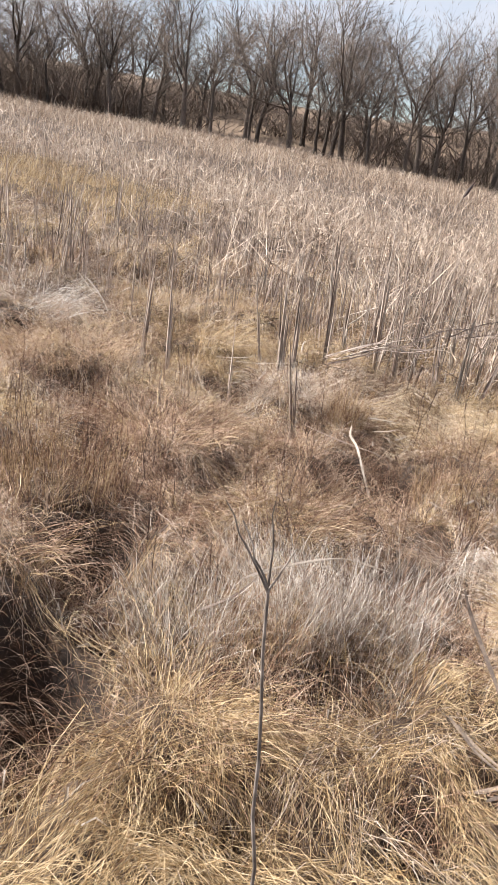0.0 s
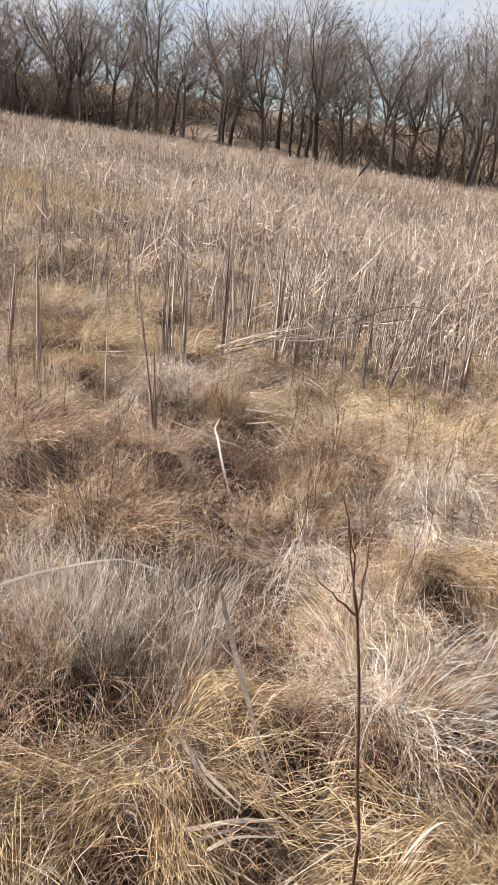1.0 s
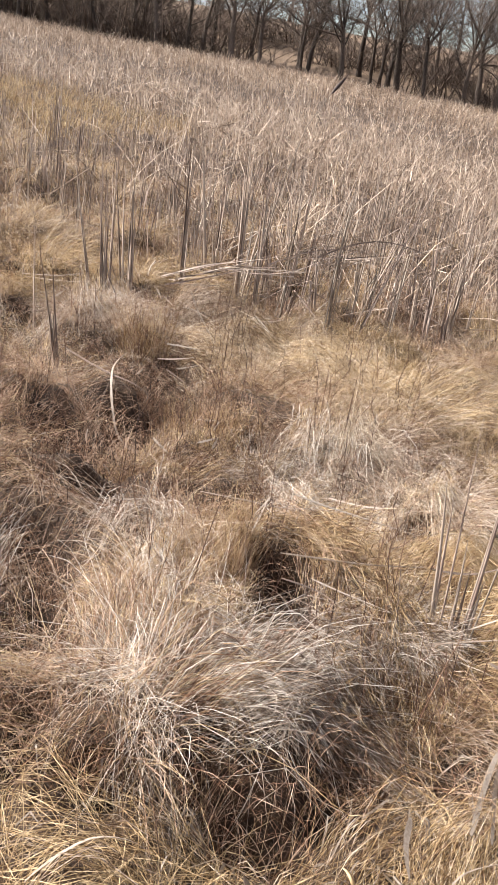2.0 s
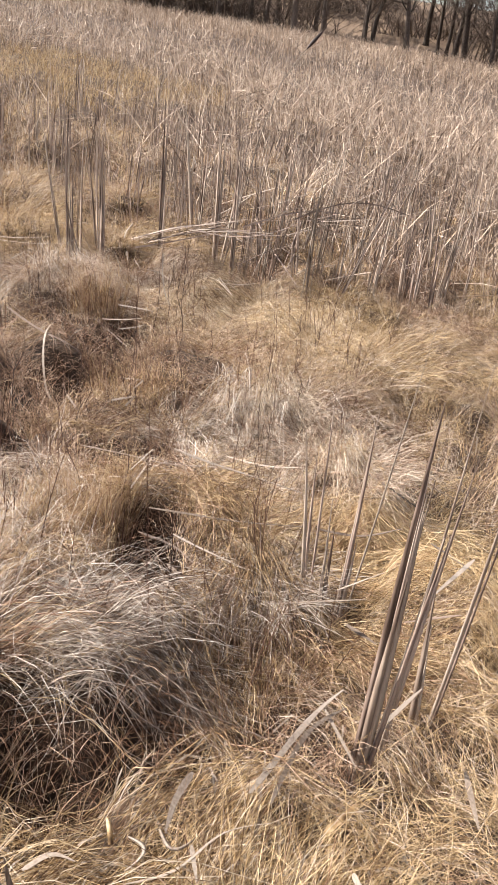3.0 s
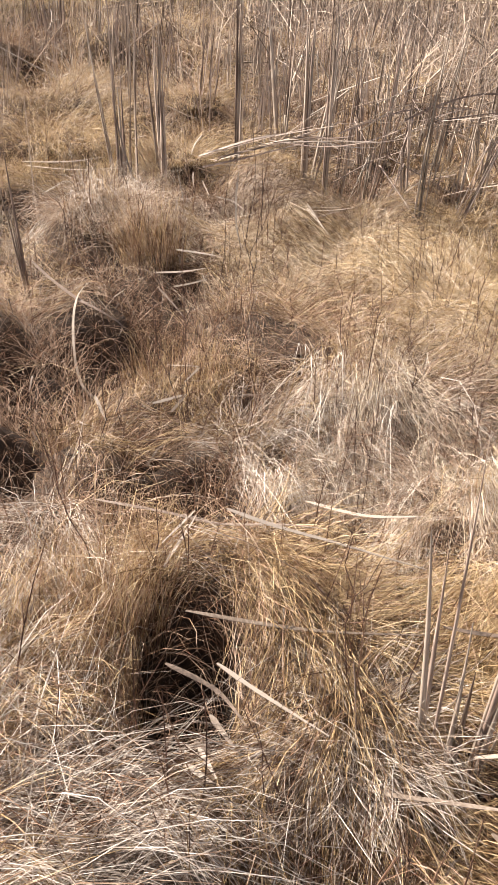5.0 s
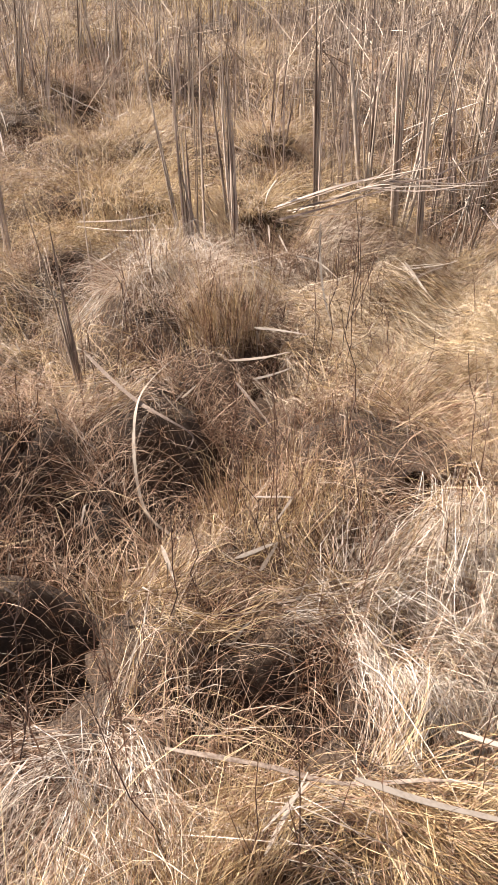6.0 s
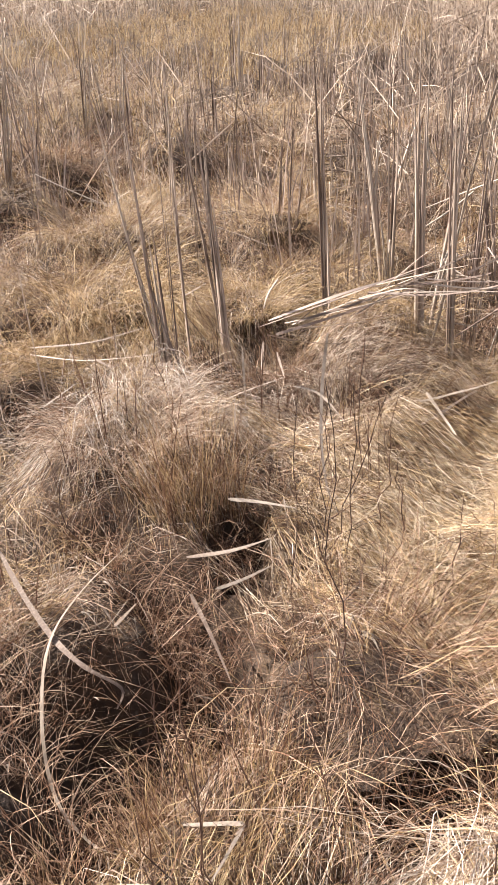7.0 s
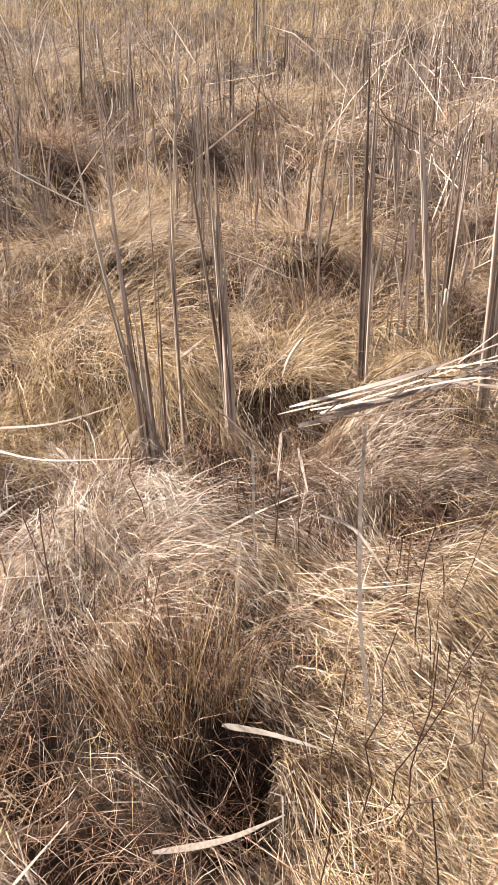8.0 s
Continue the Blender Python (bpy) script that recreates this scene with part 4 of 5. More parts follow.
front = [bare_tree(100 + i, 10.0 + 0.35 * (i % 4), 0.17 + 0.03 * (i % 3), "leafless dark-barked tree at the edge of the wood") for i in range(7)]
plant(front, [(-38 + i * 1.75 + rng.normal(0, 0.7), 67.5 + rng.normal(0, 2.0) - 0.05 * (i - 18)) for i in range(42)])
back = [bare_tree(200 + i, 10.6 + 0.35 * (i % 3), 0.16 + 0.03 * (i % 3), "leafless grey-brown tree deeper in the wood", False) for i in range(6)]
plant(back, [(-48 + i * 2.5 + rng.normal(0, 1.0), 75 + rng.normal(0, 2.5)) for i in range(36)]
      + [(-56 + i * 7.0 + rng.normal(0, 1.5), 88 + rng.normal(0, 4.0)) for i in range(15)]
      + [(-66 + i * 13 + rng.normal(0, 2), 108 + rng.normal(0, 6.0)) for i in range(10)])


def thicket(seed):
    """A low bare shrub: many thin stems that fork."""
    g = np.random.default_rng(seed)
    n = 60
    root = np.stack((g.normal(0, 0.9, n), g.normal(0, 0.6, n), np.full(n, -0.1)), axis=-1)
    lines = arcs(root, g.uniform(0, 6.28, n), np.abs(g.normal(0.2, 0.25, n)), g.uniform(1.2, 4.0, n), g.uniform(0, 0.6, n), 4)
    v1 = tubes(lines, np.linspace(0.02, 0.008, 4)[None, :] * np.ones((n, 1)), 3)
    m = 200
    who, at = g.integers(0, n, m), g.integers(1, 4, m)
    l2 = arcs(lines[who, at], g.uniform(0, 6.28, m), g.uniform(0.2, 1.2, m), g.uniform(0.3, 1.1, m), g.uniform(-0.4, 0.6, m), 2)
    v2 = tubes(l2, np.linspace(0.012, 0.006, 2)[None, :] * np.ones((m, 1)), 3)
    ob = tagged(empty("thicket_shrub", 0, -90 - seed, 0), "bare grey-brown thicket shrub under the trees", "shrub", "shrubs under the wood")
    tagged(part("brushwood", mesh_of("brushwood", *join([v1, v2]), BRUSH), ob), kind="stuff")
    return ob


shrubs = [thicket(i) for i in range(4)]
for i in range(80):
    x, y = (-46 + i * 1.6 + rng.normal(0, 0.8), 71 + rng.uniform(-1.0, 22)) if i < 56 else (-42 + (i - 56) * 1.5 + rng.normal(0, 0.8), 68 + rng.uniform(-1.0, 3))
    m = Matrix.Translation((x, y, float(plane(x, y)))) @ Matrix.Rotation(rng.uniform(0, 6.28), 4, "Z") @ Matrix.Diagonal((1.7, 1.5, rng.uniform(0.6, 1.3), 1))
    if i < 4:
        shrubs[i].matrix_basis = m
    else:
        copy_thing(shrubs[i % 4], m)


# ---------------------------------------------------------------- fallen leaves
def fallen(x0, y0, x1, y1, width, material, label, lift=0.07, sag=0.0, curve=0.0, h0=0.0, h1=0.0):
    """A fallen cattail leaf on the mat between two places."""
    k = 13
    s = np.linspace(0, 1, k)
    px = x0 + (x1 - x0) * s - (y1 - y0) * curve * np.sin(np.pi * s)
    py = y0 + (y1 - y0) * s + (x1 - x0) * curve * np.sin(np.pi * s)
    base = plane(px, py) + 0.05 + lift
    mid = mat_height(px, py) + 0.065
    pz = np.maximum(base, mid) + sag * np.sin(np.pi * s) + h0 * (1 - s) + h1 * s
    line = np.stack((px, py, pz), axis=-1)
    line -= line[0]
    tan = unit(np.gradient(line, axis=0))
    side = unit(np.cross(tan, np.array([0.0, 0.0, 1.0])))
    roll = np.linspace(0, rng.normal(0, 0.8), k)[:, None] + rng.normal(0, 0.35)
    up = np.cross(side, tan)
    across = side * np.cos(roll) + up * np.sin(roll)
    nrm = np.cross(across, tan)
    w = width * 0.5 * (np.clip(1.1 - (s - 0.3) ** 2 * 1.5, 0.2, 1) * rng.uniform(0.88, 1.08, k))[:, None]
    v = np.stack((line - across * w, line + nrm * 0.0012, line + across * w, line - nrm * 0.0006), axis=1).reshape(-1, 3)
    b = (np.arange(k - 1) * 4)[:, None]
    j = np.arange(4)[None, :]
    f = np.stack((b + j, b + (j + 1) % 4, b + 4 + (j + 1) % 4, b + 4 + j), axis=-1).reshape(-1, 4)
    ob = new("fallen_cattail_leaf", mesh_of("fallen_cattail_leaf", v, f, material))
    ob.matrix_world = Matrix.Translation((px[0], py[0], pz[0]))
    return tagged(ob, label, "leaf", "fallen cattail leaves")


DARK_LEAVES = [(0.701, 2.99, 0.95, 2.494)]
for row in DARK_LEAVES:
    fallen(*row, rng.uniform(0.009, 0.012), DULL, "dark rotting cattail leaf among the tussocks", curve=rng.normal(0, 0.05), lift=0.12)

for i in range(10):
    x, y, a = rng.uniform(1.75, 2.6), rng.uniform(1.75, 2.2), rng.uniform(0, 3.1)
    fallen(x, y, x + rng.uniform(0.04, 0.10) * math.cos(a), y + rng.uniform(0.04, 0.10) * math.sin(a), rng.uniform(0.008, 0.016), PALE if i % 2 else GOLD,
           "crumpled scrap of broad tan leaf on golden straw", lift=0.03, sag=0.015, curve=rng.normal(0, 0.25))

# broken leaves caught aslant between the mounds farther out
for i in range(150):
    x, y, a, d = rng.uniform(-3.2, 2.6), rng.uniform(6.7, 11.5), rng.uniform(0, 6.28), rng.uniform(0.15, 0.55)
    fallen(x, y, x + d * math.cos(a), y + 0.6 * d * math.sin(a), rng.uniform(0.007, 0.014), LEAF if i % 3 else PALE, "broken cattail leaf caught aslant between grass mounds",
           lift=0.08, curve=rng.normal(0, 0.06), h0=rng.uniform(0, 0.30), h1=rng.uniform(0, 0.10))


def draped(way, width, material, label, above=True):
    """A long strap leaf through some places: x, y and height, above the mat or above datum."""
    p = np.array(way, dtype=float)
    u = np.linspace(0, len(p) - 1, 5 * (len(p) - 1) + 1)
    i = np.clip(u.astype(int), 0, len(p) - 2)
    f = (u - i)[:, None]
    before, after = p[np.maximum(i - 1, 0)], p[np.minimum(i + 2, len(p) - 1)]
    a, b = p[i], p[i + 1]
    q = 0.5 * (2 * a + (b - before) * f + (2 * before - 5 * a + 4 * b - after) * f ** 2 + (3 * a - before - 3 * b + after) * f ** 3)
    if above:
        bed = np.maximum(mat_height(q[:, 0], q[:, 1]), plane(q[:, 0], q[:, 1]) + 0.05)
        stiff = np.polyval(np.polyfit(u, bed, min(len(p) - 1, 2)), u)
        q[:, 2] += stiff + np.clip(np.quantile(bed - stiff, 0.75), 0.0, 0.03)
    foot = q[0].copy()
    q -= foot
    v, f = ribbons(q[None], np.array([width]), np.array([rng.normal(0, 0.3)]), np.minimum(np.clip(1.15 - np.linspace(0, 1, len(q)) ** 2, 0.25, 1), 0.4 + 5 * np.linspace(0, 1, len(q))) * rng.uniform(0.82, 1.1, len(q)))
    v2 = v.copy()
    v2[:, 2] += 0.0012
    ob = new("fallen_cattail_leaf", mesh_of("fallen_cattail_leaf", *join([(v, f), (v2, f[:, ::-1])]), material))
    ob.matrix_world = Matrix.Translation(tuple(foot))
    return tagged(ob, label, "leaf", "fallen cattail leaves")


for d in (0.0, 0.025, 0.05):
    draped([(0.715 + d, 2.16 - d, 0.12), (0.81, 2.10 - d, 0.11), (0.90, 2.04 - d, 0.09)], 0.014, DULL, "dark rotting cattail leaf in a loose bundle")
    draped([(0.77 + d, 1.90 - d, 0.10), (0.885, 1.94 - d, 0.11), (1.0, 1.98 - d, 0.09)], 0.014, DULL, "dark rotting cattail leaf in a loose bundle")
draped([(0.82, 2.47, 0.30), (0.91, 2.25, 0.19), (1.0, 2.03, 0.06)], 0.014, DULL, "broad dark stub of a rotted cattail leaf")
draped([(1.277, 1.916, 0.05), (1.386, 2.008, 0.08), (1.492, 2.073, 0.06)], 0.010, LEAF, "bleached fallen cattail leaf lying on the grass")
draped([(0.121, 2.725, 0.16), (0.243, 2.805, 0.19), (0.42, 2.881, 0.22), (0.516, 2.886, 0.24)], 0.012, PALE, "bleached leaf lying through silvery tufts")
draped([(-0.025, 2.554, 0.1), (0.094, 2.649, 0.13), (0.168, 2.746, 0.16)], 0.009, LEAF, "bleached leaf lying through silvery tufts")
draped([(0.506, 2.865, 0.25), (0.672, 2.84, 0.24)], 0.010, PALE, "bleached leaf lying through silvery tufts")

BY_THE_STALKS = [
    (0.009, LEAF, [(-0.11, 6.03, 0.18), (0.09, 6.15, 0.17), (0.21, 6.35, 0.16)]),
    (0.010, LEAF, [(-0.07, 5.97, 0.18), (0.19, 5.94, 0.19), (0.44, 6.02, 0.20)]),
    (0.015, LEAF, [(0.47, 6.47, 0.13), (0.66, 6.33, 0.11)]),
    (0.010, PALE, [(0.65, 6.32, 0.11), (0.83, 5.89, 0.09)]),
    (0.013, PALE, [(0.91, 6.60, 0.09), (1.01, 6.19, 0.08), (1.13, 5.77, 0.07), (1.22, 5.53, 0.05), (1.29, 5.40, 0.05)]),
    (0.010, PALE, [(0.93, 6.09, 0.09), (1.03, 6.07, 0.08), (1.16, 5.93, 0.06)]),
    (0.012, PALE, [(1.39, 6.04, 0.10), (1.54, 6.33, 0.03)]),
    (0.009, PALE, [(1.40, 6.11, 0.10), (1.52, 5.93, 0.05)]),
    (0.010, LEAF, [(0.28, 6.60, 0.21), (0.24, 6.92, 0.16)]),
    (0.020, LEAF, [(0.74, 6.47, 0.11), (0.82, 6.46, 0.10)]),
    (0.009, LEAF, [(0.70, 6.42, 0.11), (0.78, 6.18, 0.10)]),
    (0.008, PALE, [(0.78, 5.92, 0.11), (0.88, 5.66, 0.09)]),
    (0.008, PALE, [(0.20, 5.63, 0.15), (0.25, 5.77, 0.18)]),
    (0.013, LEAF, [(0.36, 6.17, 0.45), (0.43, 6.15, 0.20), (0.53, 6.07, 0.07)]),
    (0.011, LEAF, [(0.32, 6.30, 0.37), (0.39, 6.36, 0.24), (0.43, 6.48, 0.06)]),
    (0.014, SHOOT, [(0.69, 6.42, 0.17), (0.98, 6.50, 0.27), (1.29, 6.85, 0.32)]),
    (0.013, LEAF, [(0.84, 6.42, 0.20), (1.15, 6.60, 0.27), (1.43, 6.95, 0.34)]),
    (0.012, SHOOT, [(0.72, 6.44, 0.19), (1.01, 6.52, 0.29), (1.22, 6.80, 0.29)]),
    (0.012, LEAF, [(1.00, 6.50, 0.28), (1.21, 6.55, 0.24)]),
    (0.010, LEAF, [(0.98, 6.50, 0.24), (1.22, 6.60, 0.29), (1.36, 6.80, 0.18)]),
    (0.010, LEAF, [(1.05, 6.50, 0.21), (1.24, 6.70, 0.29), (1.43, 7.00, 0.24)]),
]
BY_THE_TUFT = [
    (0.012, PALE, [(0.95, 5.42, 0.085), (1.04, 5.44, 0.085), (1.15, 5.45, 0.085)]),
    (0.011, LEAF, [(0.95, 5.13, 0.085), (1.05, 5.2, 0.085), (1.13, 5.29, 0.085)]),
    (0.01, DULL, [(0.37, 5.51, 0.085), (0.45, 5.57, 0.085), (0.52, 5.64, 0.085)]),
    (0.01, LEAF, [(0.53, 6.88, 0.085), (0.63, 6.88, 0.085)]),
    (0.01, LEAF, [(0.7, 5.96, 0.085), (0.76, 6.09, 0.085), (0.85, 6.24, 0.085)]),
    (0.009, LEAF, [(0.75, 6.43, 0.085), (0.85, 6.23, 0.085)]),
    (0.01, LEAF, [(0.12, 6.11, 0.085), (0.22, 6.06, 0.085)]),
]
OVER_THE_HOLLOW = [
    (0.014, PALE, [(0.8, 5.11, 0.085), (0.77, 4.91, 0.085), (0.79, 4.72, 0.085), (0.83, 4.59, -0.02), (0.89, 4.51, -0.14), (1.0, 4.46, -0.17), (1.08, 4.44, -0.14)]),
    (0.014, LEAF, [(0.48, 4.97, 0.085), (0.63, 4.85, 0.085), (0.79, 4.74, 0.085), (0.9, 4.69, 0.085), (0.98, 4.7, 0.04), (0.98, 4.67, 0.01)]),
    (0.011, LEAF, [(1.02, 5.0, 0.085), (1.12, 4.89, 0.085), (1.22, 4.77, 0.085)]),
    (0.01, PALE, [(1.07, 5.04, 0.085), (1.12, 5.1, 0.085), (1.17, 5.18, 0.085)]),
    (0.012, PALE, [(1.27, 4.41, 0.085), (1.36, 4.45, 0.085), (1.37, 4.44, 0.085), (1.36, 4.33, 0.085)]),
    (0.013, PALE, [(1.37, 6.09, 0.085), (1.47, 6.32, 0.085), (1.59, 6.48, 0.085)]),
    (0.01, LEAF, [(1.38, 6.2, 0.085), (1.52, 5.97, 0.085)]),
    (0.01, PALE, [(0.24, 5.39, 0.085), (0.33, 5.36, 0.085)]),
    (0.011, PALE, [(0.9, 4.83, 0.085), (0.91, 4.92, 0.085)]),
]
LONG_STRAPS = [
    (0.012, LEAF, [(1.40, 3.52, 0.08), (1.57, 3.56, 0.05), (1.71, 3.58, 0.03), (1.86, 3.65, 0.01), (1.97, 3.69, -0.01)]),
    (0.012, PALE, [(1.74, 3.53, 0.12), (1.86, 3.55, 0.08), (2.02, 3.59, 0.03), (2.23, 3.63, -0.03)]),
    (0.012, LEAF, [(1.89, 3.78, -0.00), (2.05, 3.79, -0.02), (2.21, 3.85, -0.03)]),
    (0.010, PALE, [(1.72, 3.28, 0.01), (1.89, 3.30, -0.00), (2.04, 3.34, -0.02), (2.24, 3.41, -0.04)]),
    (0.013, PALE, [(1.83, 3.16, -0.00), (1.93, 3.12, -0.01), (2.09, 3.06, -0.02)]),
    (0.014, DULL, [(1.73, 3.12, 0.01), (1.85, 3.09, -0.00), (1.93, 3.03, -0.01)]),
    (0.011, PALE, [(1.90, 4.08, 0.00), (2.08, 4.05, -0.02), (2.17, 3.97, -0.03)]),
    (0.008, PALE, [(1.67, 3.50, 0.12), (1.61, 3.43, 0.06)]),
]
SHORT_STRAPS = [
    (0.012, PALE, [(2.0, 4.31, 0.085), (2.17, 4.19, 0.085)]),
    (0.011, PALE, [(1.99, 4.83, 0.085), (2.11, 4.56, 0.085)]),
    (0.01, LEAF, [(1.9, 4.27, 0.085), (1.92, 4.16, 0.085)]),
    (0.011, PALE, [(1.92, 4.18, 0.085), (2.09, 4.13, 0.085), (2.2, 4.05, 0.085)]),
    (0.009, LEAF, [(1.61, 3.44, 0.05), (1.65, 3.57, 0.085)]),
    (0.011, LEAF, [(1.84, 3.0, 0.085), (1.9, 2.93, 0.085)]),
    (0.012, PALE, [(1.83, 2.95, 0.085), (1.9, 2.91, 0.085)]),
    (0.012, PALE, [(1.31, 4.16, 0.085), (1.39, 4.26, 0.085)]),
    (0.01, PALE, [(1.38, 4.14, 0.085), (1.39, 4.26, 0.085)]),
    (0.01, PALE, [(1.81, 6.93, 0.085), (1.94, 7.45, 0.085)]),
    (0.01, LEAF, [(1.41, 5.95, 0.085), (1.53, 6.39, 0.085)]),
    (0.011, PALE, [(1.11, 4.16, 0.06), (1.2, 4.04, 0.06)]),
]
BROKEN_STRAPS = [
    (0.013, PALE, [(2.2, 3.02, 0.085), (2.34, 3.0, 0.15), (2.47, 2.98, 0.21)]),
    (0.012, PALE, [(2.38, 3.17, 0.085), (2.52, 3.12, 0.23)]),
    (0.013, PALE, [(2.81, 3.3, 0.24), (2.68, 3.17, 0.15)]),
    (0.014, PALE, [(2.24, 2.27, 0.085), (2.35, 2.55, 0.085), (2.43, 2.64, 0.15)]),
    (0.013, PALE, [(2.29, 2.26, 0.085), (2.35, 2.5, 0.085), (2.45, 2.65, 0.085)]),
    (0.011, PALE, [(2.39, 2.62, 0.085), (2.48, 2.45, 0.085)]),
    (0.012, PALE, [(2.54, 2.61, 0.085), (2.63, 2.66, 0.2)]),
    (0.012, LEAF, [(2.76, 3.04, 0.2), (2.55, 3.06, 0.085)]),
    (0.012, PALE, [(2.42, 3.01, 0.085), (2.52, 2.95, 0.085)]),
    (0.012, PALE, [(1.83, 3.01, 0.085), (1.89, 2.98, 0.085)]),
    (0.012, PALE, [(1.84, 3.08, 0.085), (1.91, 3.02, 0.085)]),
]
PRESSED_STRAPS = [
    (0.017, PALE, [(2.1, 2.3, 0.085), (2.08, 2.21, 0.085), (2.08, 2.12, 0.085)]),
    (0.007, PALE, [(2.03, 1.98, 0.085), (2.12, 2.04, 0.085), (2.2, 2.16, 0.085), (2.3, 2.22, 0.085)]),
    (0.012, PALE, [(2.14, 2.11, 0.085), (2.17, 2.03, 0.085)]),
    (0.013, PALE, [(2.49, 2.15, 0.085), (2.51, 2.12, 0.085), (2.55, 2.13, 0.085)]),
    (0.013, PALE, [(1.83, 1.95, 0.085), (1.87, 2.0, 0.085), (1.92, 2.0, 0.085)]),
    (0.014, PALE, [(2.76, 2.53, 0.085), (2.78, 2.36, 0.085)]),
    (0.016, GOLD, [(2.42, 2.23, 0.085), (2.5, 2.35, 0.085)]),
    (0.012, DULL, [(2.29, 3.52, 0.085), (2.45, 3.55, 0.085), (2.59, 3.56, 0.15)]),
    (0.016, DULL, [(2.42, 3.97, 0.03), (2.56, 3.89, 0.085), (2.7, 3.84, 0.085)]),
    (0.01, PALE, [(2.55, 4.01, 0.14), (2.89, 4.0, 0.085)]),
    (0.01, PALE, [(2.69, 3.5, 0.14), (2.85, 3.45, 0.085)]),
]
for rows, label in ((BY_THE_STALKS, "bleached cattail leaf lying among broken stalks"), (BY_THE_TUFT, "pale fallen cattail leaf beside a russet tuft"), (OVER_THE_HOLLOW, "long bent cattail leaf lying over a dark hollow"), (LONG_STRAPS, "long straight bleached cattail leaf across the mats"), (SHORT_STRAPS, "short bleached cattail leaf on matted straw"), (BROKEN_STRAPS, "broken pale cattail leaf propped by dead shoots"), (PRESSED_STRAPS, "flattened tan cattail leaf pressed into golden straw")):
    for width, material, way in rows:
        draped(way, width, material, label, rows not in (LONG_STRAPS, BY_THE_STALKS))

bundle = tagged(empty("broken_cattail_bundle", 0.755, 6.45, 0), "bundle of broken cattail leaves lying aslant between standing stalks", "cattail")
rng = np.random.default_rng(515)
for i in range(36):
    a = rng.uniform(0, 0.75) ** 1.2
    k = 9
    s = np.linspace(0, rng.uniform(0.10, 0.42), k)
    ax, ay, az = 1.9 + rng.normal(0, 0.3), 0.85 + rng.normal(0, 0.45), rng.normal(0.16, 0.18)
    up = 0.09 + 0.15 * (1 - math.exp(-a / 0.08)) + 0.2 * a
    line = np.stack((1.9 * a - 0.05 + ax * s + rng.normal(0, 0.02), 0.85 * a + ay * s + rng.normal(0, 0.025), up + az * s + rng.normal(0, 0.02) + rng.normal(0, 0.06) * np.sin(8 * s)), axis=-1)
    v, f = ribbons(line[None], np.array([rng.uniform(0.005, 0.014)]), np.array([rng.normal(0, 0.7)]), np.linspace(1, 0.5, k))
    part("leaf", mesh_of("leaf", v, f, (LEAF, SHOOT, PALE, SHOOT, LEAF)[i % 5]), bundle)


# ---------------------------------------------------------------- saplings and shrub stems
def stem_mesh(name, pts, r0, r1, material, sides=6):
    p = np.array([pts], dtype=float)
    return mesh_of(name, *tubes(p, np.linspace(r0, r1, p.shape[1])[None, :], sides), material)


def wobble(a, b, k, amount):
    s = np.linspace(0, 1, k)[:, None]
    p = np.array(a) * (1 - s) + np.array(b) * s
    p[1:-1] += rng.normal(0, amount, (k - 2, 3)) * np.array([1, 1, 0.3])
    return p


def sapling(foot, fork, tips, r, label, material):
    x, y = foot
    z = float(soil_height(np.array([x]), np.array([y]))[0])
    ob = tagged(empty("sapling", x, y, z), label, "sapling")
    o = np.array((x, y, z))
    part("stem", stem_mesh("stem", wobble((0, 0, -0.02), np.array(fork) - o, 10, r * 0.9), r, r * 0.62, material), ob)
    for tip in tips:
        start = np.array(fork) - o
        part("branch", stem_mesh("branch", wobble(start, np.array(tip) - o, 7, r * 0.6), r * 0.55, r * 0.2, material), ob)
    return ob


def shrub_stem(x, y, height, material):
    z = float(soil_height(np.array([x]), np.array([y]))[0])
    ob = tagged(empty("shrub_stem", x, y, z), "thin dark red-brown shrub stem with bare twigs", "shrub", "shrub stems in the marsh")
    top = (rng.normal(0, 0.12) * height, rng.normal(0, 0.08) * height, height)
    p = wobble((0, 0, -0.02), top, 8, 0.010)
    part("stem", stem_mesh("stem", p, 0.0018, 0.0008, material, 5), ob)
    for i in range(int(rng.integers(3, 8))):
        j = int(rng.integers(2, 6))
        hd, up = rng.uniform(0, 6.28), rng.uniform(0.35, 0.8)
        ln = height * rng.uniform(0.15, 0.4)
        tip = p[j] + ln * np.array((math.cos(hd) * (1 - up), math.sin(hd) * (1 - up), up))
        part("twig", stem_mesh("twig", wobble(p[j], tip, 5, 0.006), 0.0010, 0.0005, material, 4), ob)
    return ob


STEMS_A = [(-0.691, 3.593), (-0.364, 3.629), (-0.243, 3.377), (0.013, 3.903), (0.34, 4.162), (1.227, 5.376), (1.252, 4.03), (-0.86, 3.557), (1.052, 3.511), 
           (0.498, 3.957), (-0.016, 3.86), (0.203, 3.767), (0.252, 4.634), (1.237, 5.8), (1.234, 3.926), (1.389, 4.337), (2.117, 5.421), (2.072, 4.959), 
           (2.529, 5.667), (2.114, 3.236)]
STEMS_B = [(1.417, 4.225), (1.118, 3.456), (1.495, 3.389), (2.065, 2.922), (1.903, 5.019), (1.339, 4.341), (1.224, 5.18), (1.434, 4.868), (1.42, 5.21), 
           (1.615, 5.28), (1.193, 3.698), (1.27, 3.726), (1.601, 4.435), (1.86, 5.035), (0.647, 6.545), (1.236, 5.388), (1.316, 5.41), (1.372, 5.504), 
           (0.548, 5.891)]
for x, y in STEMS_A + STEMS_B:
    shrub_stem(x, y, rng.uniform(0.35, 0.7), TWIG)
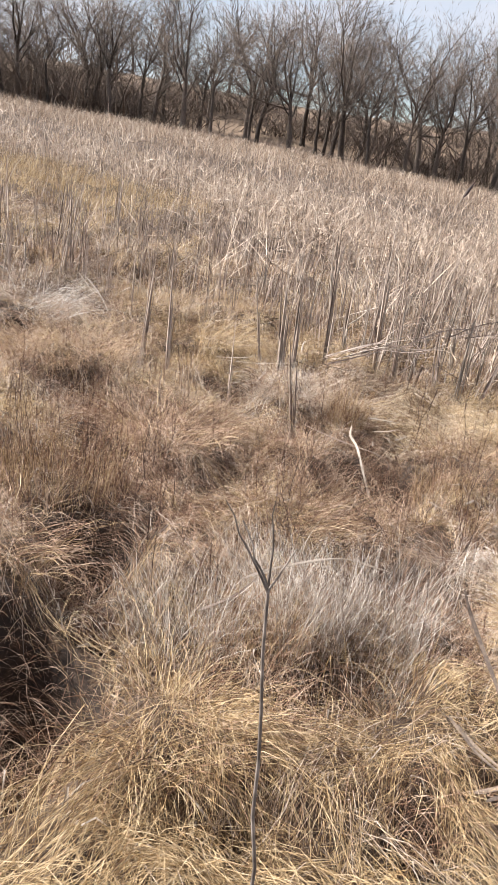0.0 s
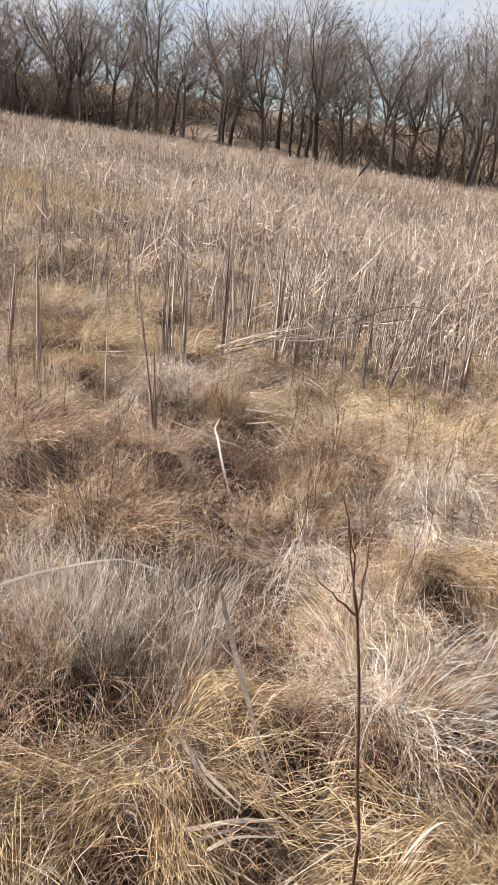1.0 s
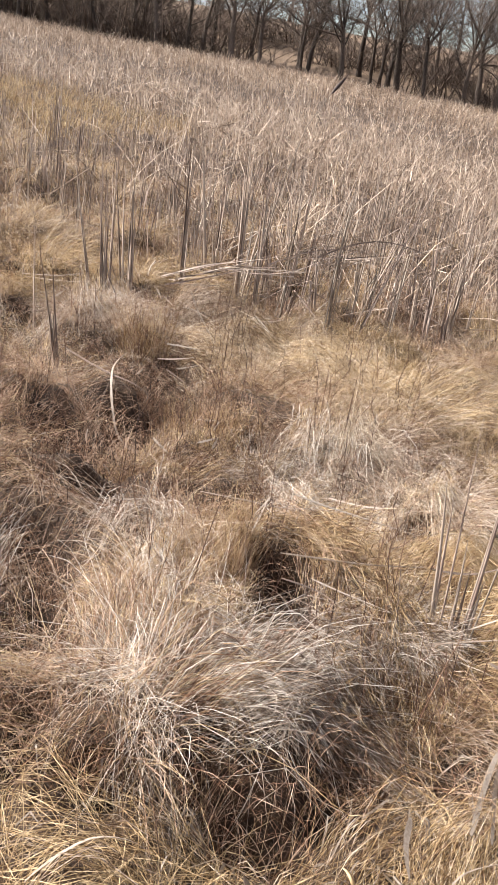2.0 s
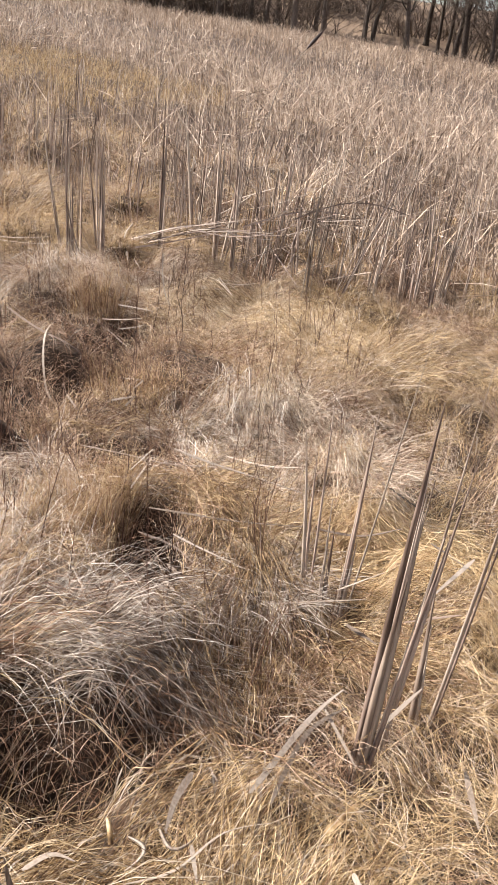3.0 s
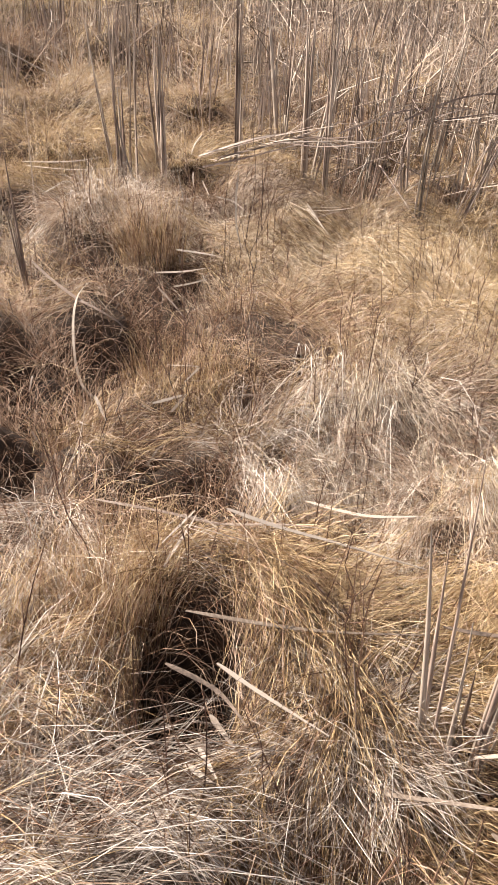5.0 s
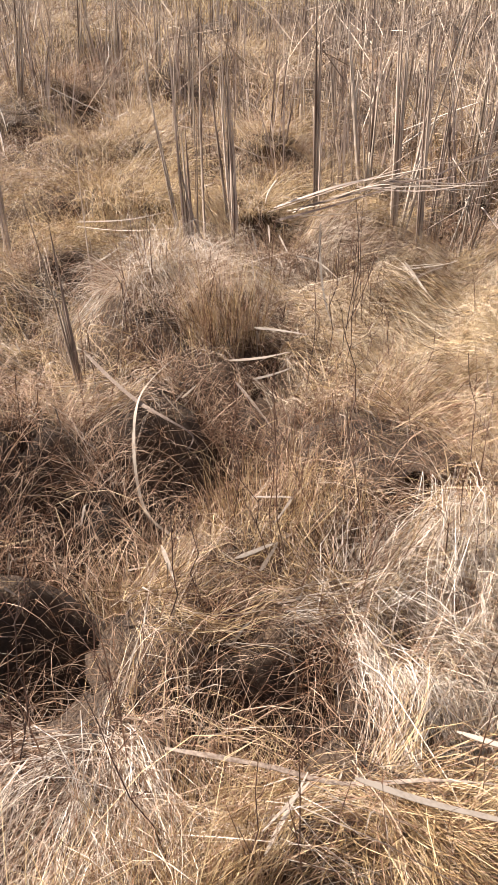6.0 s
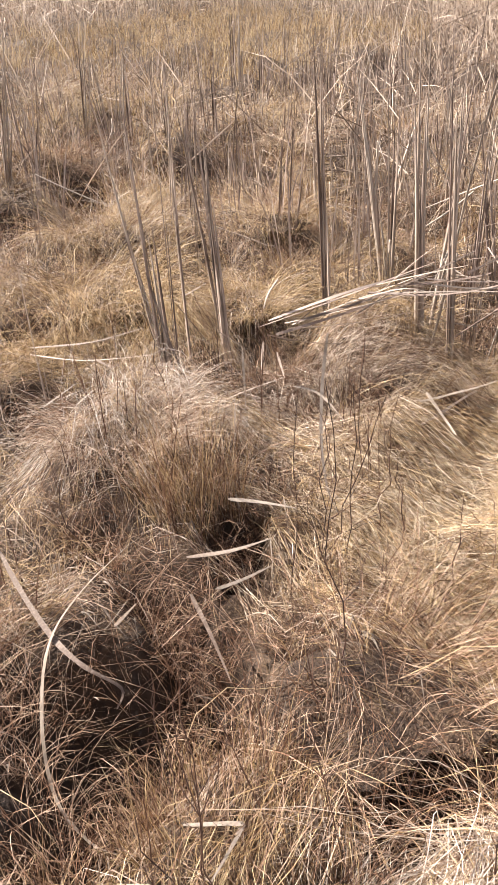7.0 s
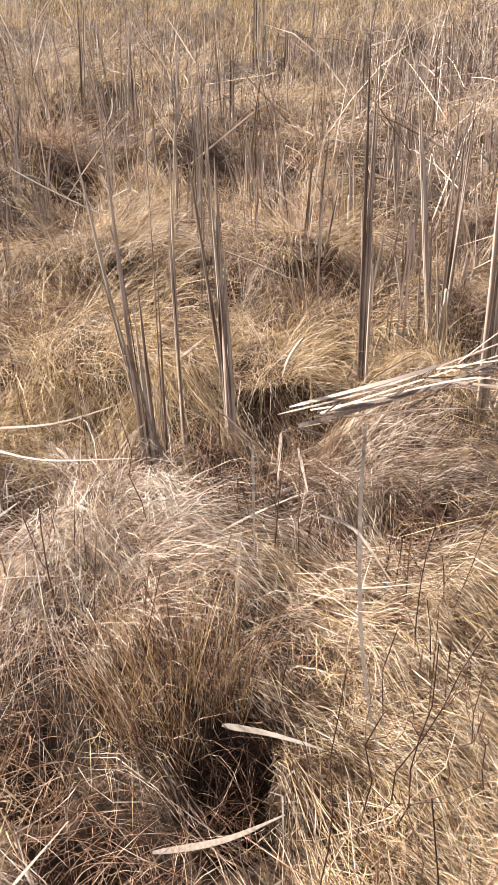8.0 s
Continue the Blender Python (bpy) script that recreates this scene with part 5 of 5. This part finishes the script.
for i in range(36):
    shrub_stem(rng.uniform(-1.2, 2.3), rng.uniform(3.0, 5.7), rng.uniform(0.3, 0.6), TWIG)
# fine dry russet stalks rising from the mats
n = 1500
gx, gy = rng.uniform(-1.4, 2.4, n), rng.uniform(2.6, 6.2, n)
keep = waves(gx, gy, 0.5, 71) + 0.6 * waves(gx, gy, 1.2, 72) > 0.15
gx, gy = gx[keep], gy[keep]
n = len(gx)
stalks = arcs(np.stack((gx, gy, soil_height(gx, gy)), axis=-1), rng.uniform(0, 6.28, n), np.abs(rng.normal(0.04, 0.15, n)), rng.uniform(0.16, 0.42, n), rng.normal(0, 0.25, n), 5, rng.normal(0, 0.3, n))
who, at = rng.integers(0, n, 2 * n), rng.integers(2, 4, 2 * n)
twigs = arcs(stalks[who, at], rng.uniform(0, 6.28, 2 * n), rng.uniform(0.3, 0.9, 2 * n), rng.uniform(0.03, 0.11, 2 * n), rng.uniform(-0.5, 0.4, 2 * n), 3)
v, f = join([tubes(stalks, np.linspace(0.0021, 0.0009, 5)[None, :] * rng.uniform(0.7, 1.3, n)[:, None], 3), tubes(twigs, np.linspace(0.0011, 0.0006, 3)[None, :] * np.ones((2 * n, 1)), 3)])
tagged(new("dry_stalks", mesh_of("dry_stalks", v, f, STALK)), "thin dry red-brown weed stalks among the tussocks", "weeds", kind="stuff")
sapling((0.16, 1.28), (0.085, 1.28, 0.91), [(0.03, 1.29, 1.03), (0.078, 1.30, 1.065), (-0.002, 1.27, 1.07), (0.12, 1.27, 1.0)], 0.0044, "slender grey forked sapling standing in golden grass", GREYBARK)
sapling((1.15, 1.60), (1.02, 1.58, 0.80), [(0.985, 1.58, 0.97), (0.945, 1.56, 0.87), (0.97, 1.58, 1.01), (1.03, 1.60, 0.98)], 0.0042, "thin dark forked sapling with crooked bare twigs", TWIG)


# a tall reed with a brown seed head
reed = tagged(empty("tall_reed", 1.25, 6.90, float(soil_height(np.array([1.25]), np.array([6.90]))[0])), "tall thin leaning reed with a brown seed head", "reed")
zr = reed.location.z
way = [(0, 0, -0.02), (0.06, 0.01, 0.25), (0.13, 0.02, 0.52 - zr), (0.21, 0.03, 0.90 - zr), (0.31, 0.06, 1.24 - zr), (0.42, 0.14, 1.43 - zr), (0.53, 0.26, 1.58 - zr)]
part("stem", stem_mesh("stem", way, 0.0055, 0.0022, PALE), reed)
head = np.array([np.array(way[5]) * (1 - u) + np.array(way[6]) * u for u in np.linspace(0.25, 1.15, 7)])
part("seed_head", mesh_of("seed_head", *tubes(head[None], np.array([[0.003, 0.010, 0.013, 0.012, 0.010, 0.006, 0.001]]), 7), TWIG), reed, "brown tapering seed head")
